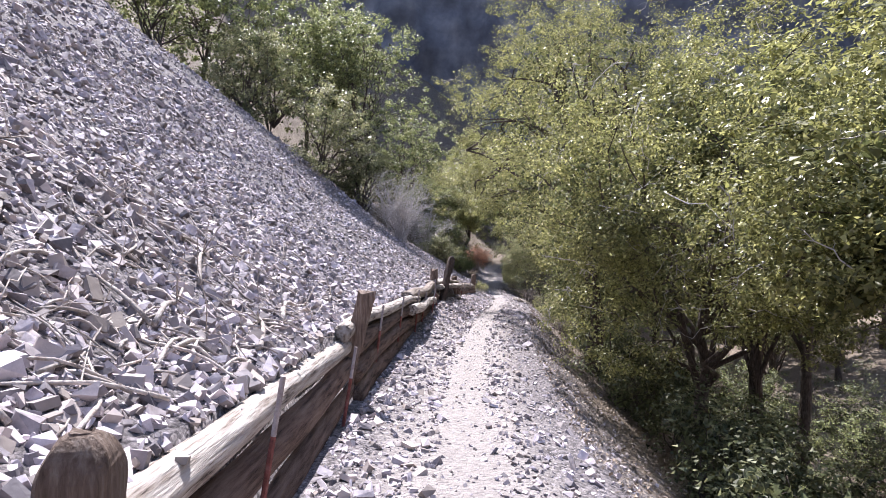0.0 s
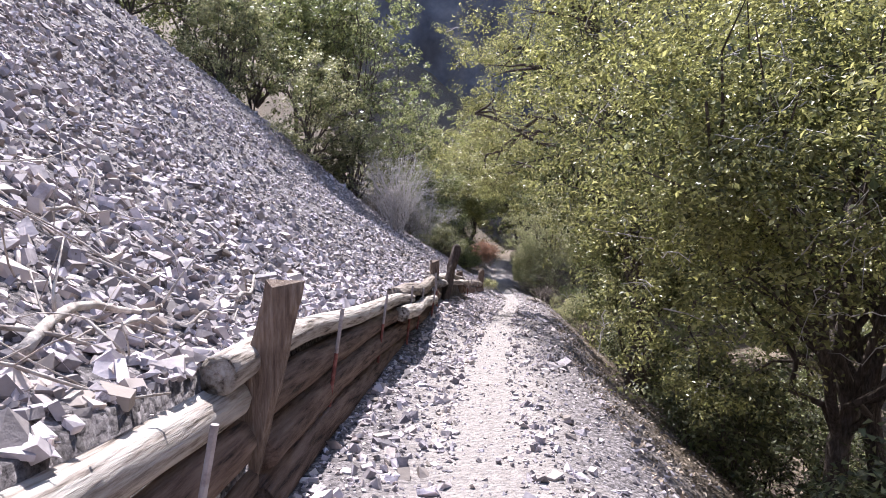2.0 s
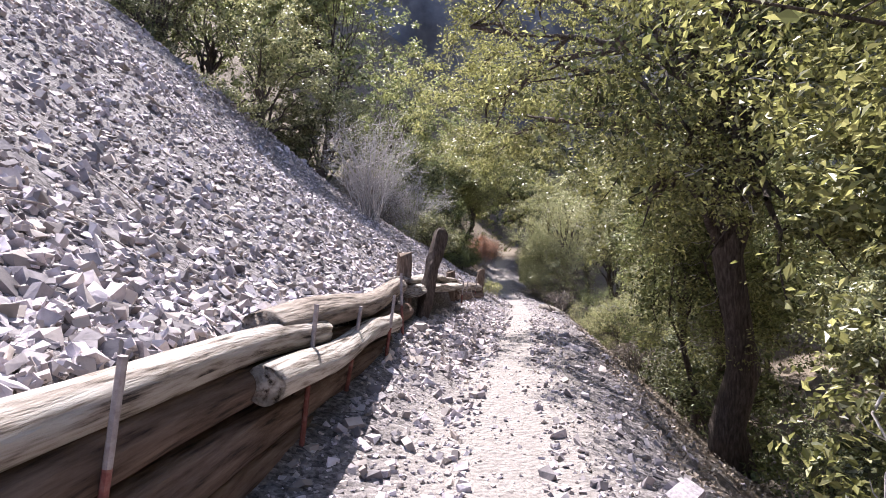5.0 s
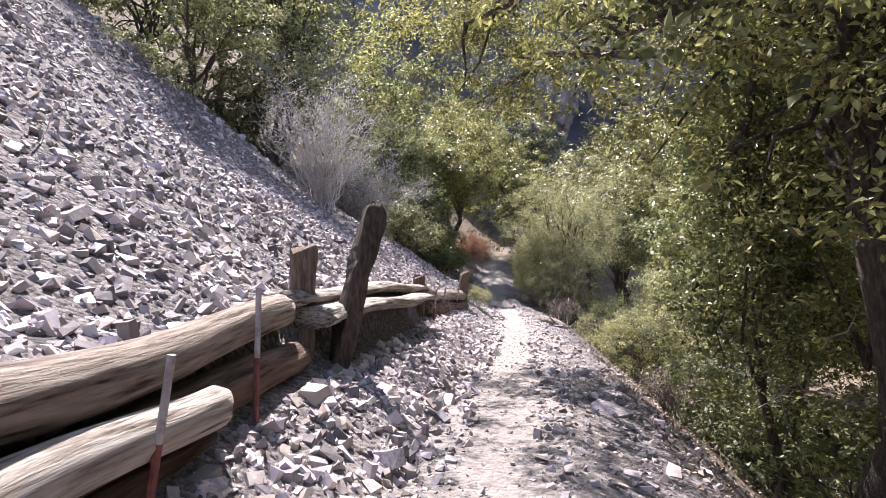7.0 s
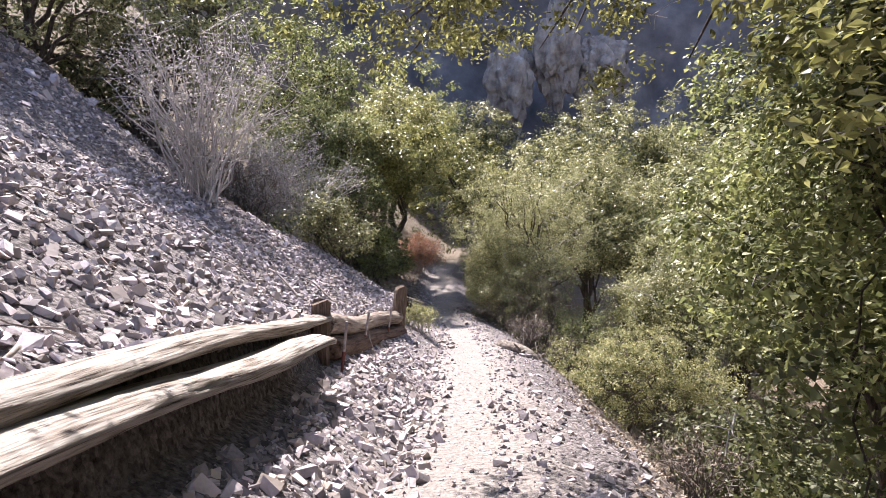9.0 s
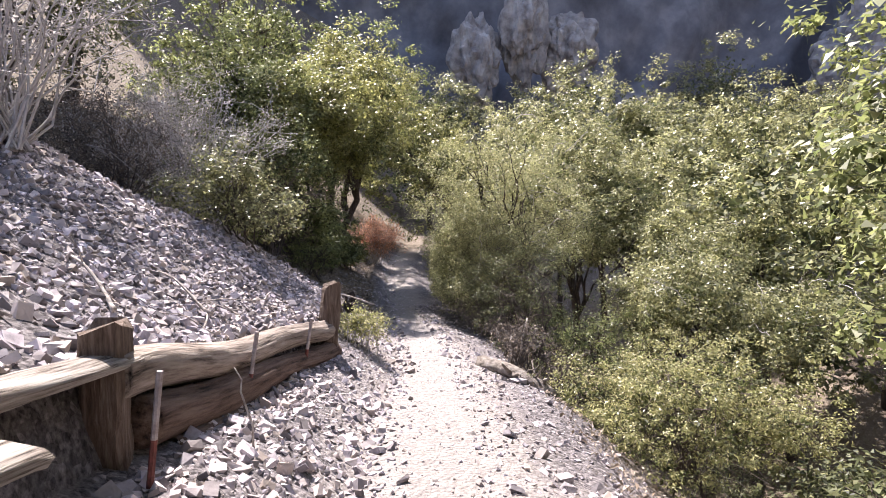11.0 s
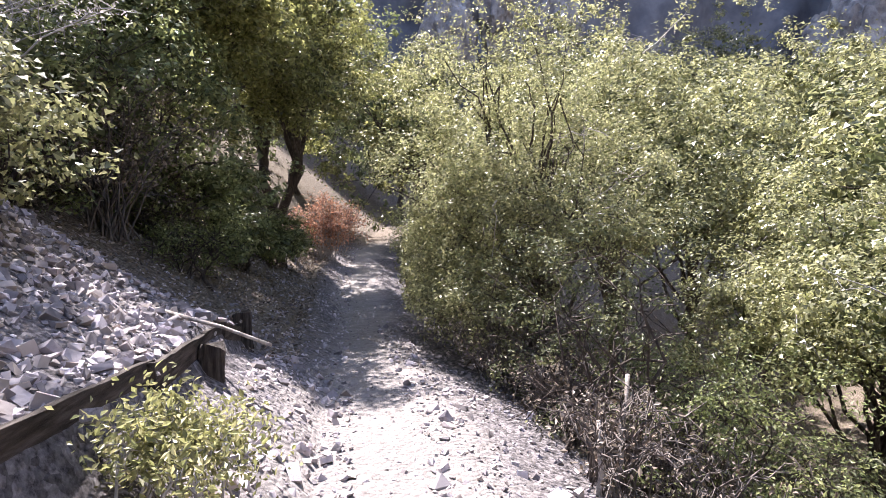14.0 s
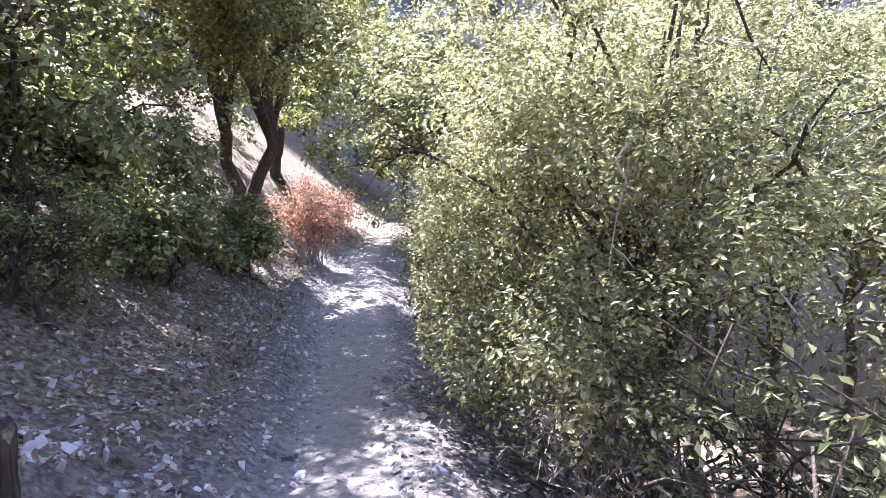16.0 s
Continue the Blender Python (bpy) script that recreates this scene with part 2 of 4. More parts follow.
def lumps(x, y, z, seed=0):
    """Smooth noise from 0 to 1, for arrays."""
    x, y, z = (np.asarray(a, float) for a in np.broadcast_arrays(x, y, z))
    i, j, k = (np.floor(a).astype(np.int64) for a in (x, y, z))
    u, v, w = x - i, y - j, z - k
    u, v, w = (a * a * (3 - 2 * a) for a in (u, v, w))
    out = 0
    for a in (0, 1):
        for b in (0, 1):
            for c in (0, 1):
                out = out + hashed(i + a, j + b, k + c, seed) * (u if a else 1 - u) * (v if b else 1 - v) * (w if c else 1 - w)
    return out


def fbm(x, y, z=0.0, octaves=4, seed=0):
    out, amp, tot = 0, 1.0, 0
    for o in range(octaves):
        out = out + amp * (lumps(np.asarray(x) * 2**o, np.asarray(y) * 2**o, np.asarray(z) * 2**o, seed + o) - 0.5)
        tot, amp = tot + amp, amp * 0.5
    return out / tot


# ---- the lie of the land: y runs along the trail ----
DENSE = np.arange(-60, 140, 0.1)


def table(pairs, width=15):
    ys, vs = zip(*pairs)
    raw = np.interp(DENSE, ys, vs)
    padded = np.r_[[raw[0]] * width, raw, [raw[-1]] * width]
    soft = np.convolve(padded, np.ones(2 * width + 1) / (2 * width + 1), "valid")
    return lambda y: np.interp(y, DENSE, soft)


trail_x = table([(-60, 0.0), (0, 0.0), (4, 0.05), (8, 0.2), (11.3, 0.5), (14, 0.85), (17, 1.25), (20.5, 1.8), (24.6, 2.35), (27, 2.5), (30, 2.55), (34.2, 2.65), (38.6, 2.9), (46, 4.4), (140, 30)])
trail_z = table([(-60, 6.0), (0, 0.0), (3.4, -0.47), (6.6, -0.82), (12, -1.15), (15.2, -1.28), (20.2, -1.8), (25, -2.2), (29.5, -2.42), (34, -2.5), (38.7, -2.15), (46, -1.6), (140, 2)])
wall_x = table([(-60, -1.0), (3, -1.05), (8, -1.0), (11, -0.8), (14, -0.42), (15.9, -0.18), (19, 0.2), (21.7, 0.45), (24, 0.85), (25.2, 1.3), (26.5, 1.45), (28.6, 1.5), (30, 1.75), (36, 2.05), (40, 2.35), (46, 3.8), (140, 29)], 4)
wall_top = table([(-60, 6.6), (0, 0.58), (2.8, 0.33), (4.8, 0.2), (8, 0.02), (11.4, -0.19), (14, -0.44), (15.9, -0.53), (19, -0.76), (21.7, -1.02), (23, -1.26), (24, -1.39), (25, -1.5), (26, -1.58), (28.6, -1.73), (29.2, -2.1), (36, -2.25), (40, -1.85), (46, -1.3), (140, 3)], 3)
berm = table([(-60, 0.08), (11, 0.1), (15, 0.45), (18, 0.5), (21, 0.5), (23, 0.42), (24.5, 0.42), (26, 0.42), (28, 0.5), (29.2, 0.25), (140, 0.25)], 8)


def left_height(d, y):
    """Above the wall's top, d metres behind it: a talus slope at its angle of repose."""
    rise = 0.78 * d - 0.35 * (1 - np.exp(-d / 0.6))
    rise = np.where(d > 45, 0.78 * 45 - 0.35 + 0.35 * (d - 45), rise)
    rough = fbm(d * 0.22, y * 0.22, 3.1, 3, 11) * np.clip(d * 0.25, 0, 0.9) + fbm(d * 1.3, y * 1.3, 1.7, 3, 5) * 0.16
    fall = np.clip((y - 25.6 - 0.05 * d) * 0.7, 0, 2.0) * np.clip((d - 2.2) / 2.0, 0, 1)
    fall = fall * np.maximum(np.clip((d - 6) / 3, 0, 1), np.clip((33 - y) / 4, 0, 1))
    return wall_top(y) + rise + rough - fall


def middle_height(f, y):
    """Between the wall's foot (f = 0) and the trail's middle (f = 1)."""
    g = np.clip(1 - f / 0.66, 0, 1)
    return trail_z(y) + berm(y) * (g**0.8) + fbm(f * 3, y * 0.9, 0.4, 3, 21) * 0.16 * np.clip(1.3 * (1 - f), 0.1, 1)


def right_height(e, y):
    down = -0.28 * np.clip(e - 0.6, 0, 0.8) - 0.8 * np.clip(e - 1.4, 0, 6.4) - 0.08 * np.clip(e - 7.8, 0, 5) + 0.2 * np.clip(e - 14, 0, 28) + 0.75 * np.clip(e - 42, 0, 60)
    return trail_z(y) + down + fbm(e * 0.7, y * 0.7, 2.2, 4, 31) * np.clip((e - 0.4) * 0.35, 0.03, 0.6)


def height(x, y):
    x, y = np.asarray(x, float), np.asarray(y, float)
    wx, c = wall_x(y), trail_x(y)
    f = np.clip((x - wx) / np.maximum(c - wx, 0.1), 0, 1)
    z = np.where(x < wx, left_height(np.maximum(wx - x, 0), y), np.where(x < c, middle_height(f, y), right_height(np.maximum(x - c, 0), y)))
    return z + far_rise(x, y)


def far_rise(x, y):
    return 0.35 * np.clip(y - 60, 0, 200) + 0.25 * np.clip(-y - 25, 0, 100)


def growing(first, step, grow, last):
    out = [first]
    while out[-1] < last:
        out.append(out[-1] + step)
        step *= grow
    return np.array(out)


def build_ground():
    fwd = np.r_[np.arange(-4, 33, 0.14), growing(33, 0.16, 1.06, 420)]
    back = -growing(4.2, 0.3, 1.12, 160)[::-1]
    ys = np.r_[back, fwd]
    dl = growing(0.13, 0.12, 1.045, 300)[::-1]
    fm = np.linspace(0, 1, 13)
    er = growing(0.1, 0.11, 1.05, 300)
    n = len(dl) + len(fm) + len(er)
    yy = np.repeat(ys[:, None], n, 1)
    wx, c = wall_x(ys)[:, None], trail_x(ys)[:, None]
    xl, xm, xr = wx - dl, wx + 0.01 + (c - wx - 0.01) * fm, c + er
    x = np.concatenate([xl, xm, xr], 1)
    zl = left_height(np.repeat(dl[None], len(ys), 0), yy[:, : len(dl)])
    zm = middle_height(np.repeat(fm[None], len(ys), 0), yy[:, : len(fm)])
    zr = right_height(np.repeat(er[None], len(ys), 0), yy[:, : len(er)])
    z = np.concatenate([zl, zm, zr], 1) + far_rise(x, yy)
    verts = np.stack([x, yy, z], -1).reshape(-1, 3)
    a = np.arange(len(ys) - 1)[:, None] * n + np.arange(n - 1)
    faces = np.stack([a, a + 1, a + n + 1, a + n], -1).reshape(-1, 4)
    me = make_mesh("ground", verts, faces, GROUND, True)
    off = verts[:, 0] - trail_x(verts[:, 1])
    wob = fbm(verts[:, 0] * 1.2, verts[:, 1] * 0.8, 0, 3, 3)
    soft = lambda a, lo, hi: np.clip((a - lo) / (hi - lo), 0, 1)  # noqa: E731
    tread = 1 - soft((np.abs(off - 0.1) + wob * 0.4) * np.interp(verts[:, 1], [27, 31], [1.0, 1.7]), 0.25, 1.15)
    behind = wall_x(verts[:, 1]) - verts[:, 0]
    ahead = verts[:, 1] + wob * 2
    woods = np.maximum(soft(off + wob * 0.9, 1.35, 2.7), soft(ahead, 28.6, 30.2) * soft(-off, 0.3, 0.9))
    woods = np.maximum(woods, soft(ahead - 0.1 * behind, 25.5, 28) * soft(behind, 0.6, 1.5))
    woods = np.maximum(woods, soft(ahead, 40, 43) * 0.8)
    for key, values in (("tread", tread), ("woods", woods)):
        me.attributes.new(key, "FLOAT", "POINT").data.foreach_set("value", values.astype(np.float32))
    ob = new("ground", me)
    return tagged(ob, "steep grey scree slope crossed by a narrow dusty trail", "ground", kind="structure")


ground = build_ground()


def slope_normal(x, y):
    h = 0.15
    dx = (height(x + h, y) - height(x - h, y)) / (2 * h)
    dy = (height(x, y + h) - height(x, y - h)) / (2 * h)
    dx, dy = np.clip(dx, -1.2, 1.2), np.clip(dy, -1.2, 1.2)
    n = np.stack([-dx, -dy, np.ones_like(dx)], -1)
    return n / np.linalg.norm(n, axis=-1, keepdims=True)


def frames_from(normal, spin):
    """Turn matrices whose third column is the normal, spun about it."""
    ref = np.where(np.abs(normal[:, :1]) > 0.8, [[0.0, 1.0, 0.0]], [[1.0, 0.0, 0.0]])
    u = np.cross(normal, ref)
    u /= np.linalg.norm(u, axis=1, keepdims=True)
    v = np.cross(normal, u)
    c, s = np.cos(spin)[:, None], np.sin(spin)[:, None]
    return np.stack([c * u + s * v, -s * u + c * v, normal], -1)


def shard(k):
    """An angular broken slab: a box with jittered corners, one or two knocked off."""
    r = np.random.default_rng(100 + k)
    bm = bmesh.new()
    long, flat = r.uniform(0.85, 1.2), r.uniform(0.24, 0.58)
    lost = {int(r.integers(0, 8))} if k % 2 else set()
    for cx in (-1, 1):
        for cy in (-1, 1):
            for cz in (-1, 1):
                if (cx > 0) * 4 + (cy > 0) * 2 + (cz > 0) in lost:
                    continue
                p = np.array([cx, cy, cz]) * (1 - np.abs(r.normal(size=3)) * 0.17)
                if r.random() < 0.1:
                    p *= 0.55
                bm.verts.new(p * (long, 0.72, flat))
    res = bmesh.ops.convex_hull(bm, input=bm.verts)
    loose = {g for g in res["geom_interior"] + res["geom_unused"] if isinstance(g, bmesh.types.BMVert)}
    bmesh.ops.delete(bm, geom=list(loose), context="VERTS")
    bmesh.ops.recalc_face_normals(bm, faces=bm.faces)
    bm.verts.index_update()
    v = np.array([list(p.co) for p in bm.verts])
    f = np.array([[q.index for q in t.verts] for t in bm.faces])
    bm.free()
    return v, f


SHARDS = [shard(k) for k in range(20)]


def scatter(name, x, y, size, label, category, tilt=0.75, sink=0.14, mat=STONE, parent=None):
    """Many stones in one mesh."""
    n = len(x)
    size = size * np.where(y > 22, 0.85, 1.0)
    z = height(x, y)
    nor = slope_normal(x, y) + rng.normal(size=(n, 3)) * tilt
    nor /= np.linalg.norm(nor, axis=1, keepdims=True)
    turn = frames_from(nor, rng.uniform(0, 6.28, n))
    which = rng.integers(0, len(SHARDS), n)
    allv, allf, base = [], [], 0
    for k, (v, f) in enumerate(SHARDS):
        m = which == k
        if not m.any():
            continue
        w = np.einsum("nij,vj->nvi", turn[m], v) * size[m][:, None, None] * 0.5
        w += np.stack([x[m], y[m], z[m] + size[m] * (0.22 - sink)], -1)[:, None]
        allv.append(w.reshape(-1, 3))
        allf.append((f[None] + (base + np.arange(m.sum()) * len(v))[:, None, None]).reshape(-1, 3))
        base += m.sum() * len(v)
    ob = new(name, make_mesh(name, np.concatenate(allv), np.concatenate(allf), mat))
    if parent:
        ob.parent = parent
    return tagged(ob, label, category, kind="stuff")


def tube(points, radii, sides=8, wobble=0.0, seed=0, caps=True, squash=1.0):
    """A tapered round bar along points: vertices and faces."""
    p = np.array(points, float)
    r = np.broadcast_to(np.array(radii, float), (len(p),))
    t = np.gradient(p, axis=0)
    t /= np.linalg.norm(t, axis=1, keepdims=True)
    ref = np.array([0, 0, 1.0]) if abs(t[0, 2]) < 0.8 else np.array([1.0, 0, 0])
    u = np.cross(t, ref)
    u /= np.linalg.norm(u, axis=1, keepdims=True)
    v = np.cross(u, t)
    ang = np.linspace(0, 2 * np.pi, sides, endpoint=False)
    rad = np.repeat(r[:, None], sides, 1)
    if wobble:
        along = np.r_[0, np.cumsum(np.linalg.norm(np.diff(p, axis=0), axis=1))]
        rad = rad * (1 + wobble * 2 * fbm(np.cos(ang)[None] * 1.4 + seed * 7.7, np.sin(ang)[None] * 1.4, along[:, None] * 0.9, 4, seed))
    ring = p[:, None] + rad[..., None] * (np.cos(ang)[None, :, None] * u[:, None] + squash * np.sin(ang)[None, :, None] * v[:, None])
    verts = ring.reshape(-1, 3)
    faces = []
    for i in range(len(p) - 1):
        for j in range(sides):
            k = (j + 1) % sides
            faces.append((i * sides + j, i * sides + k, (i + 1) * sides + k, (i + 1) * sides + j))
    if caps:
        faces.append(tuple(range(sides))[::-1])
        faces.append(tuple((len(p) - 1) * sides + j for j in range(sides)))
    return verts, faces


def tubes(list_of):
    allv, allf, base = [], [], 0
    for v, f in list_of:
        allv.append(v)
        allf += [tuple(i + base for i in q) for q in f]
        base += len(v)
    return np.concatenate(allv), allf


def bend(a, b, n=6, sag=0.0, wild=0.0, seed=0):
    r = np.random.default_rng(seed)
    s = np.linspace(0, 1, n)[:, None]
    p = (1 - s) * np.array(a, float) + s * np.array(b, float)
    p[:, 2] += sag * 4 * (s * (1 - s))[:, 0]
    if wild:
        p[1:-1] += r.normal(size=(n - 2, 3)) * wild
    return p


walk_line = table([(-60, 0), (0, 0), (5, 0.12), (12, 0.78), (16, 1.25), (20, 1.75), (27, 2.6), (140, 20)])


def leaves(centres, size, up=0.5, seed=0, wide=0.5, clear=True, outward=None, corners=4):
    """Folded leaf blades at the given places: vertices and quads."""
    r = np.random.default_rng(seed)
    if clear:
        x, y, z = centres.T
        keep = ~((np.abs(x - walk_line(y)) < 0.8) & (z < trail_z(y) + 2.15) & (y > -4) & (y < 29))
        keep &= ~((np.abs(x - trail_x(y)) < 0.6) & (z < trail_z(y) + 2.0) & (y >= 27) & (y < 39))
        keep &= z > height(x, y) + 0.03
        centres = centres[keep]
        outward = None if outward is None else outward[keep]
    n = len(centres)
    nor = r.normal(size=(n, 3)) * (0.75 if outward is None else 0.5) + np.array([0, 0, up])
    if outward is not None:
        nor += outward * 0.8
    nor /= np.linalg.norm(nor, axis=1, keepdims=True)
    turn = frames_from(nor, r.uniform(0, 6.28, n))
    s = size * r.uniform(0.6, 1.35, n)
    blade = np.array([[-0.5, 0, 0], [0.02, wide / 2, 0.1], [0.5, 0, -0.04], [0.02, -wide / 2, 0.1]])
    if corners == 3:
        blade = np.array([[-0.4, wide * 0.62, 0], [0.6, 0, 0.05], [-0.4, -wide * 0.62, 0]])
    w = np.einsum("nij,vj->nvi", turn, blade) * s[:, None, None] + centres[:, None]
    return w.reshape(-1, 3), np.arange(corners * n).reshape(-1, corners)


def crown_points(centre, radii, n, lobes, seed, fill=0.35, lobe_size=0.42, tuft=0.3, low=-0.75, dense=0.07):
    """Leaf places in clumps upon rounded lobes with gaps between, the way each leaf faces, the lobes, and places deep inside."""
    r = np.random.default_rng(seed)
    dirs = r.normal(size=(lobes * 4, 3))
    dirs /= np.linalg.norm(dirs, axis=1, keepdims=True)
    dirs = dirs[dirs[:, 2] > low][:lobes]
    mids = dirs * r.uniform(0.35, 0.82, len(dirs))[:, None]
    sizes = lobe_size * r.uniform(0.6, 1.3, len(dirs))
    share = sizes**2 / (sizes**2).sum()
    per = 60
    pts, out, deep = [], [], []
    for m, s, q in zip(mids, sizes, share):
        k = max(3, int(round(n * q / per)))
        d = r.normal(size=(k, 3))
        d /= np.linalg.norm(d, axis=1, keepdims=True)
        d += m / np.linalg.norm(m) * 0.3 + (0, 0, 0.2)
        rad = np.where(r.random(k) < fill, r.random(k) ** 0.5, r.uniform(0.78, 1.08, k))
        clumps = (m + d * (s * rad)[:, None]) * radii + centre
        girth = tuft * r.uniform(0.45, 1.25, k)
        e = r.normal(size=(k, per, 3))
        e /= np.linalg.norm(e, axis=2, keepdims=True)
        e += (0, 0, 0.25)
        e += 0.3 * d[:, None]
        reach = r.random((k, per, 1)) ** 0.5 * 1.1
        pts.append((clumps[:, None] + e * reach * girth[:, None, None] * (1, 1, 0.7)).reshape(-1, 3))
        out.append(e.reshape(-1, 3))
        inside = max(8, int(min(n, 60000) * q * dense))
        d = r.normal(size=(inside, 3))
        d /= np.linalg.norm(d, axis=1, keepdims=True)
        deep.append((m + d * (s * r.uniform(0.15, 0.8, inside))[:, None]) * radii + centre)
    return np.concatenate(pts), np.concatenate(out), mids * radii + np.array(centre), sizes, np.concatenate(deep)


def tree(name, label, category, base, centre, radii, n, size, mat, seed, lobes=16, trunk=0.13, group="", bark=BARK, stems=1, wide=0.5, tuft=0.0, lobe_size=0.36, fill=0.12, low=-0.8, extra=(), inner=True, corners=4, bare=0, dense=0.07):
    centre = np.array(centre, float)
    tuft = tuft or 0.1 + size * 2.6
    bx, by = base
    bz = float(height(bx, by)) - 0.15
    root = thing(name, label, category, group, at=(bx, by, bz))
    off = np.array([bx, by, bz])
    pts, out, mids, sizes, deep = crown_points(centre, np.array(radii), n, int(lobes * 1.25), seed, fill, lobe_size, tuft, low, dense)
    for k, (ex, ey, ez, er, en) in enumerate(extra):
        p2, o2, _, _, _ = crown_points(np.array((ex, ey, ez)), np.array((er, er, er * 0.75)), en, 9, seed * 7 + k, 0.3, 0.45, tuft, -1)
        pts, out = np.concatenate([pts, p2]), np.concatenate([out, o2])
        mids, sizes = np.concatenate([mids, [(ex, ey, ez)]]), np.append(sizes, 0.3)
    v, f = leaves(pts, size, 0.6, seed=seed, wide=wide, outward=out, corners=corners)
    part("crown", make_mesh("crown", v - off, f, mat), root)
    # dark-coloured leaves inside each lobe deepen the crown's shade
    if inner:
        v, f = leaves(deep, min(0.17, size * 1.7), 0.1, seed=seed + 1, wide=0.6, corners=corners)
        part("inner_foliage", make_mesh("inner_foliage", v - off, f, INNER_SHADED), root, "inner leaves coloured dark to stand for the crown's shade")
    r = np.random.default_rng(seed + 5)
    for k in range(bare):
        a = pts[r.integers(0, len(pts))]
        d = r.normal(size=3) * (1, 1, 0.6)
        d /= np.linalg.norm(d)
        b = a + d * r.uniform(0.3, 0.9)
        if min(abs(a[0] - float(walk_line(a[1]))), abs(b[0] - float(walk_line(b[1])))) < 0.95 or b[2] < float(height(b[0], b[1])) + 0.1:
            continue
        line = bend(a, b, 6, 0.05, 0.03, seed + k)
        bits = [tube(line - off, np.linspace(0.008, 0.003, 6), 4, caps=False)]
        for q in range(3):
            tip = line[2 + q] + r.normal(size=3) * 0.13
            bits.append(tube(bend(line[2 + q], tip, 4, 0.01, 0.01, seed + k * 5 + q) - off, np.linspace(0.0045, 0.002, 4), 3, caps=False))
        tv, tf = tubes(bits)
        part("bare_twig", make_mesh("bare_twig", tv, tf, TWIG, True), root, "bare pale grey twig")
    hub = centre - (0, 0, radii[2] * 0.25)
    stem_tops = []
    for s in range(stems):
        top = hub + (r.normal(size=3) * np.array(radii) * 0.3 if stems > 1 else 0)
        if stems == 2:
            top = hub + np.array((-0.5, 0.3, 0.3) if s == 0 else (0.85, -0.2, 0.0))
        line = bend(off + (r.normal(size=3) * np.array((0.12, 0.12, 0)) * (0.3 if stems == 2 else 1) if stems > 1 else 0), top, 9, 0, 0.05 * radii[2] / 2, seed + s)
        stem_tops.append(line)
        rr = np.linspace(trunk, trunk * 0.45, 9) * (1 if stems == 1 else 0.7)
        rr[0] *= 1.35
        if stems == 2:
            rr[:2] *= (1.3, 1.1)
        tv, tf = tube(line - off, rr, 9, 0.25, seed + s)
        part("trunk", make_mesh("trunk", tv, tf, bark, True), root)
    for i, m in enumerate(mids):
        line = stem_tops[i % len(stem_tops)]
        start = line[r.integers(4, 9)]
        limb = bend(start, m, 7, 0.15, 0.06 * np.linalg.norm(m - start) / 2, seed * 31 + i)
        bits = [tube(limb - off, np.linspace(trunk * 0.32, trunk * 0.1, 7), 5, 0.2, i, caps=False)]
        for k in range(3):
            d = r.normal(size=3)
            d /= np.linalg.norm(d)
            tip = m + d * np.array(radii) * sizes[i] * 0.95
            bits.append(tube(bend(limb[r.integers(3, 7)], tip, 4, 0.05, 0.05, seed * 77 + i * 9 + k) - off, np.linspace(trunk * 0.16, 0.006, 4), 3, caps=False))
        bv, bf = tubes(bits)
        x, y, z = (bv + off).T
        if ((np.abs(x - walk_line(y)) < 0.45) & (z < trail_z(y) + 1.9) & (y > -3) & (y < 29)).any():
            continue
        part("limb", make_mesh("limb", bv, bf, bark, True), root)
    return root


# ---- far cliffs ----
def build_cliff(name, label, start, end, low, high, push, seed, back=8.0):
    """A steep, weathered rock wall between two places on the plan."""
    a, b = np.array(start, float), np.array(end, float)
    nu, nv = 170, 70
    u, v = np.meshgrid(np.linspace(0, 1, nu), np.linspace(0, 1, nv))
    run = np.linalg.norm(b - a)
    side = np.array([(b - a)[1], -(b - a)[0]]) / run
    x, y = a[0] + u * (b - a)[0], a[1] + u * (b - a)[1]
    z = low + v * (high - low)
    rib = np.abs(fbm(u * run * 0.07, v * 2.0, 5.5, 5, seed)) * 2
    lump = fbm(u * run * 0.16, z * 0.09, 1.5, 5, seed + 9)
    d = push * (0.8 - rib) + push * 0.9 * lump - back * v
    x, y = x + side[0] * d, y + side[1] * d
    z = z + 5 * v * fbm(u * run * 0.11, 0.5, 0.5, 4, seed + 3)
    verts = np.stack([x, y, z], -1).reshape(-1, 3)
    i = np.arange(nv - 1)[:, None] * nu + np.arange(nu - 1)
    faces = np.stack([i, i + 1, i + nu + 1, i + nu], -1).reshape(-1, 4)
    return tagged(new(name, make_mesh(name, verts, faces, CLIFF, True)), label, "cliff", kind="structure")


build_cliff("backdrop_cliff_north", "canyon wall of layered rock, coloured blue-grey for shade and haze", (-80, 96), (62, 84), -8, 75, 7.0, 3)
build_cliff("backdrop_cliff_east", "canyon wall beyond the trees, coloured blue-grey for shade and haze", (62, 84), (72, -60), -8, 60, 7.0, 8)


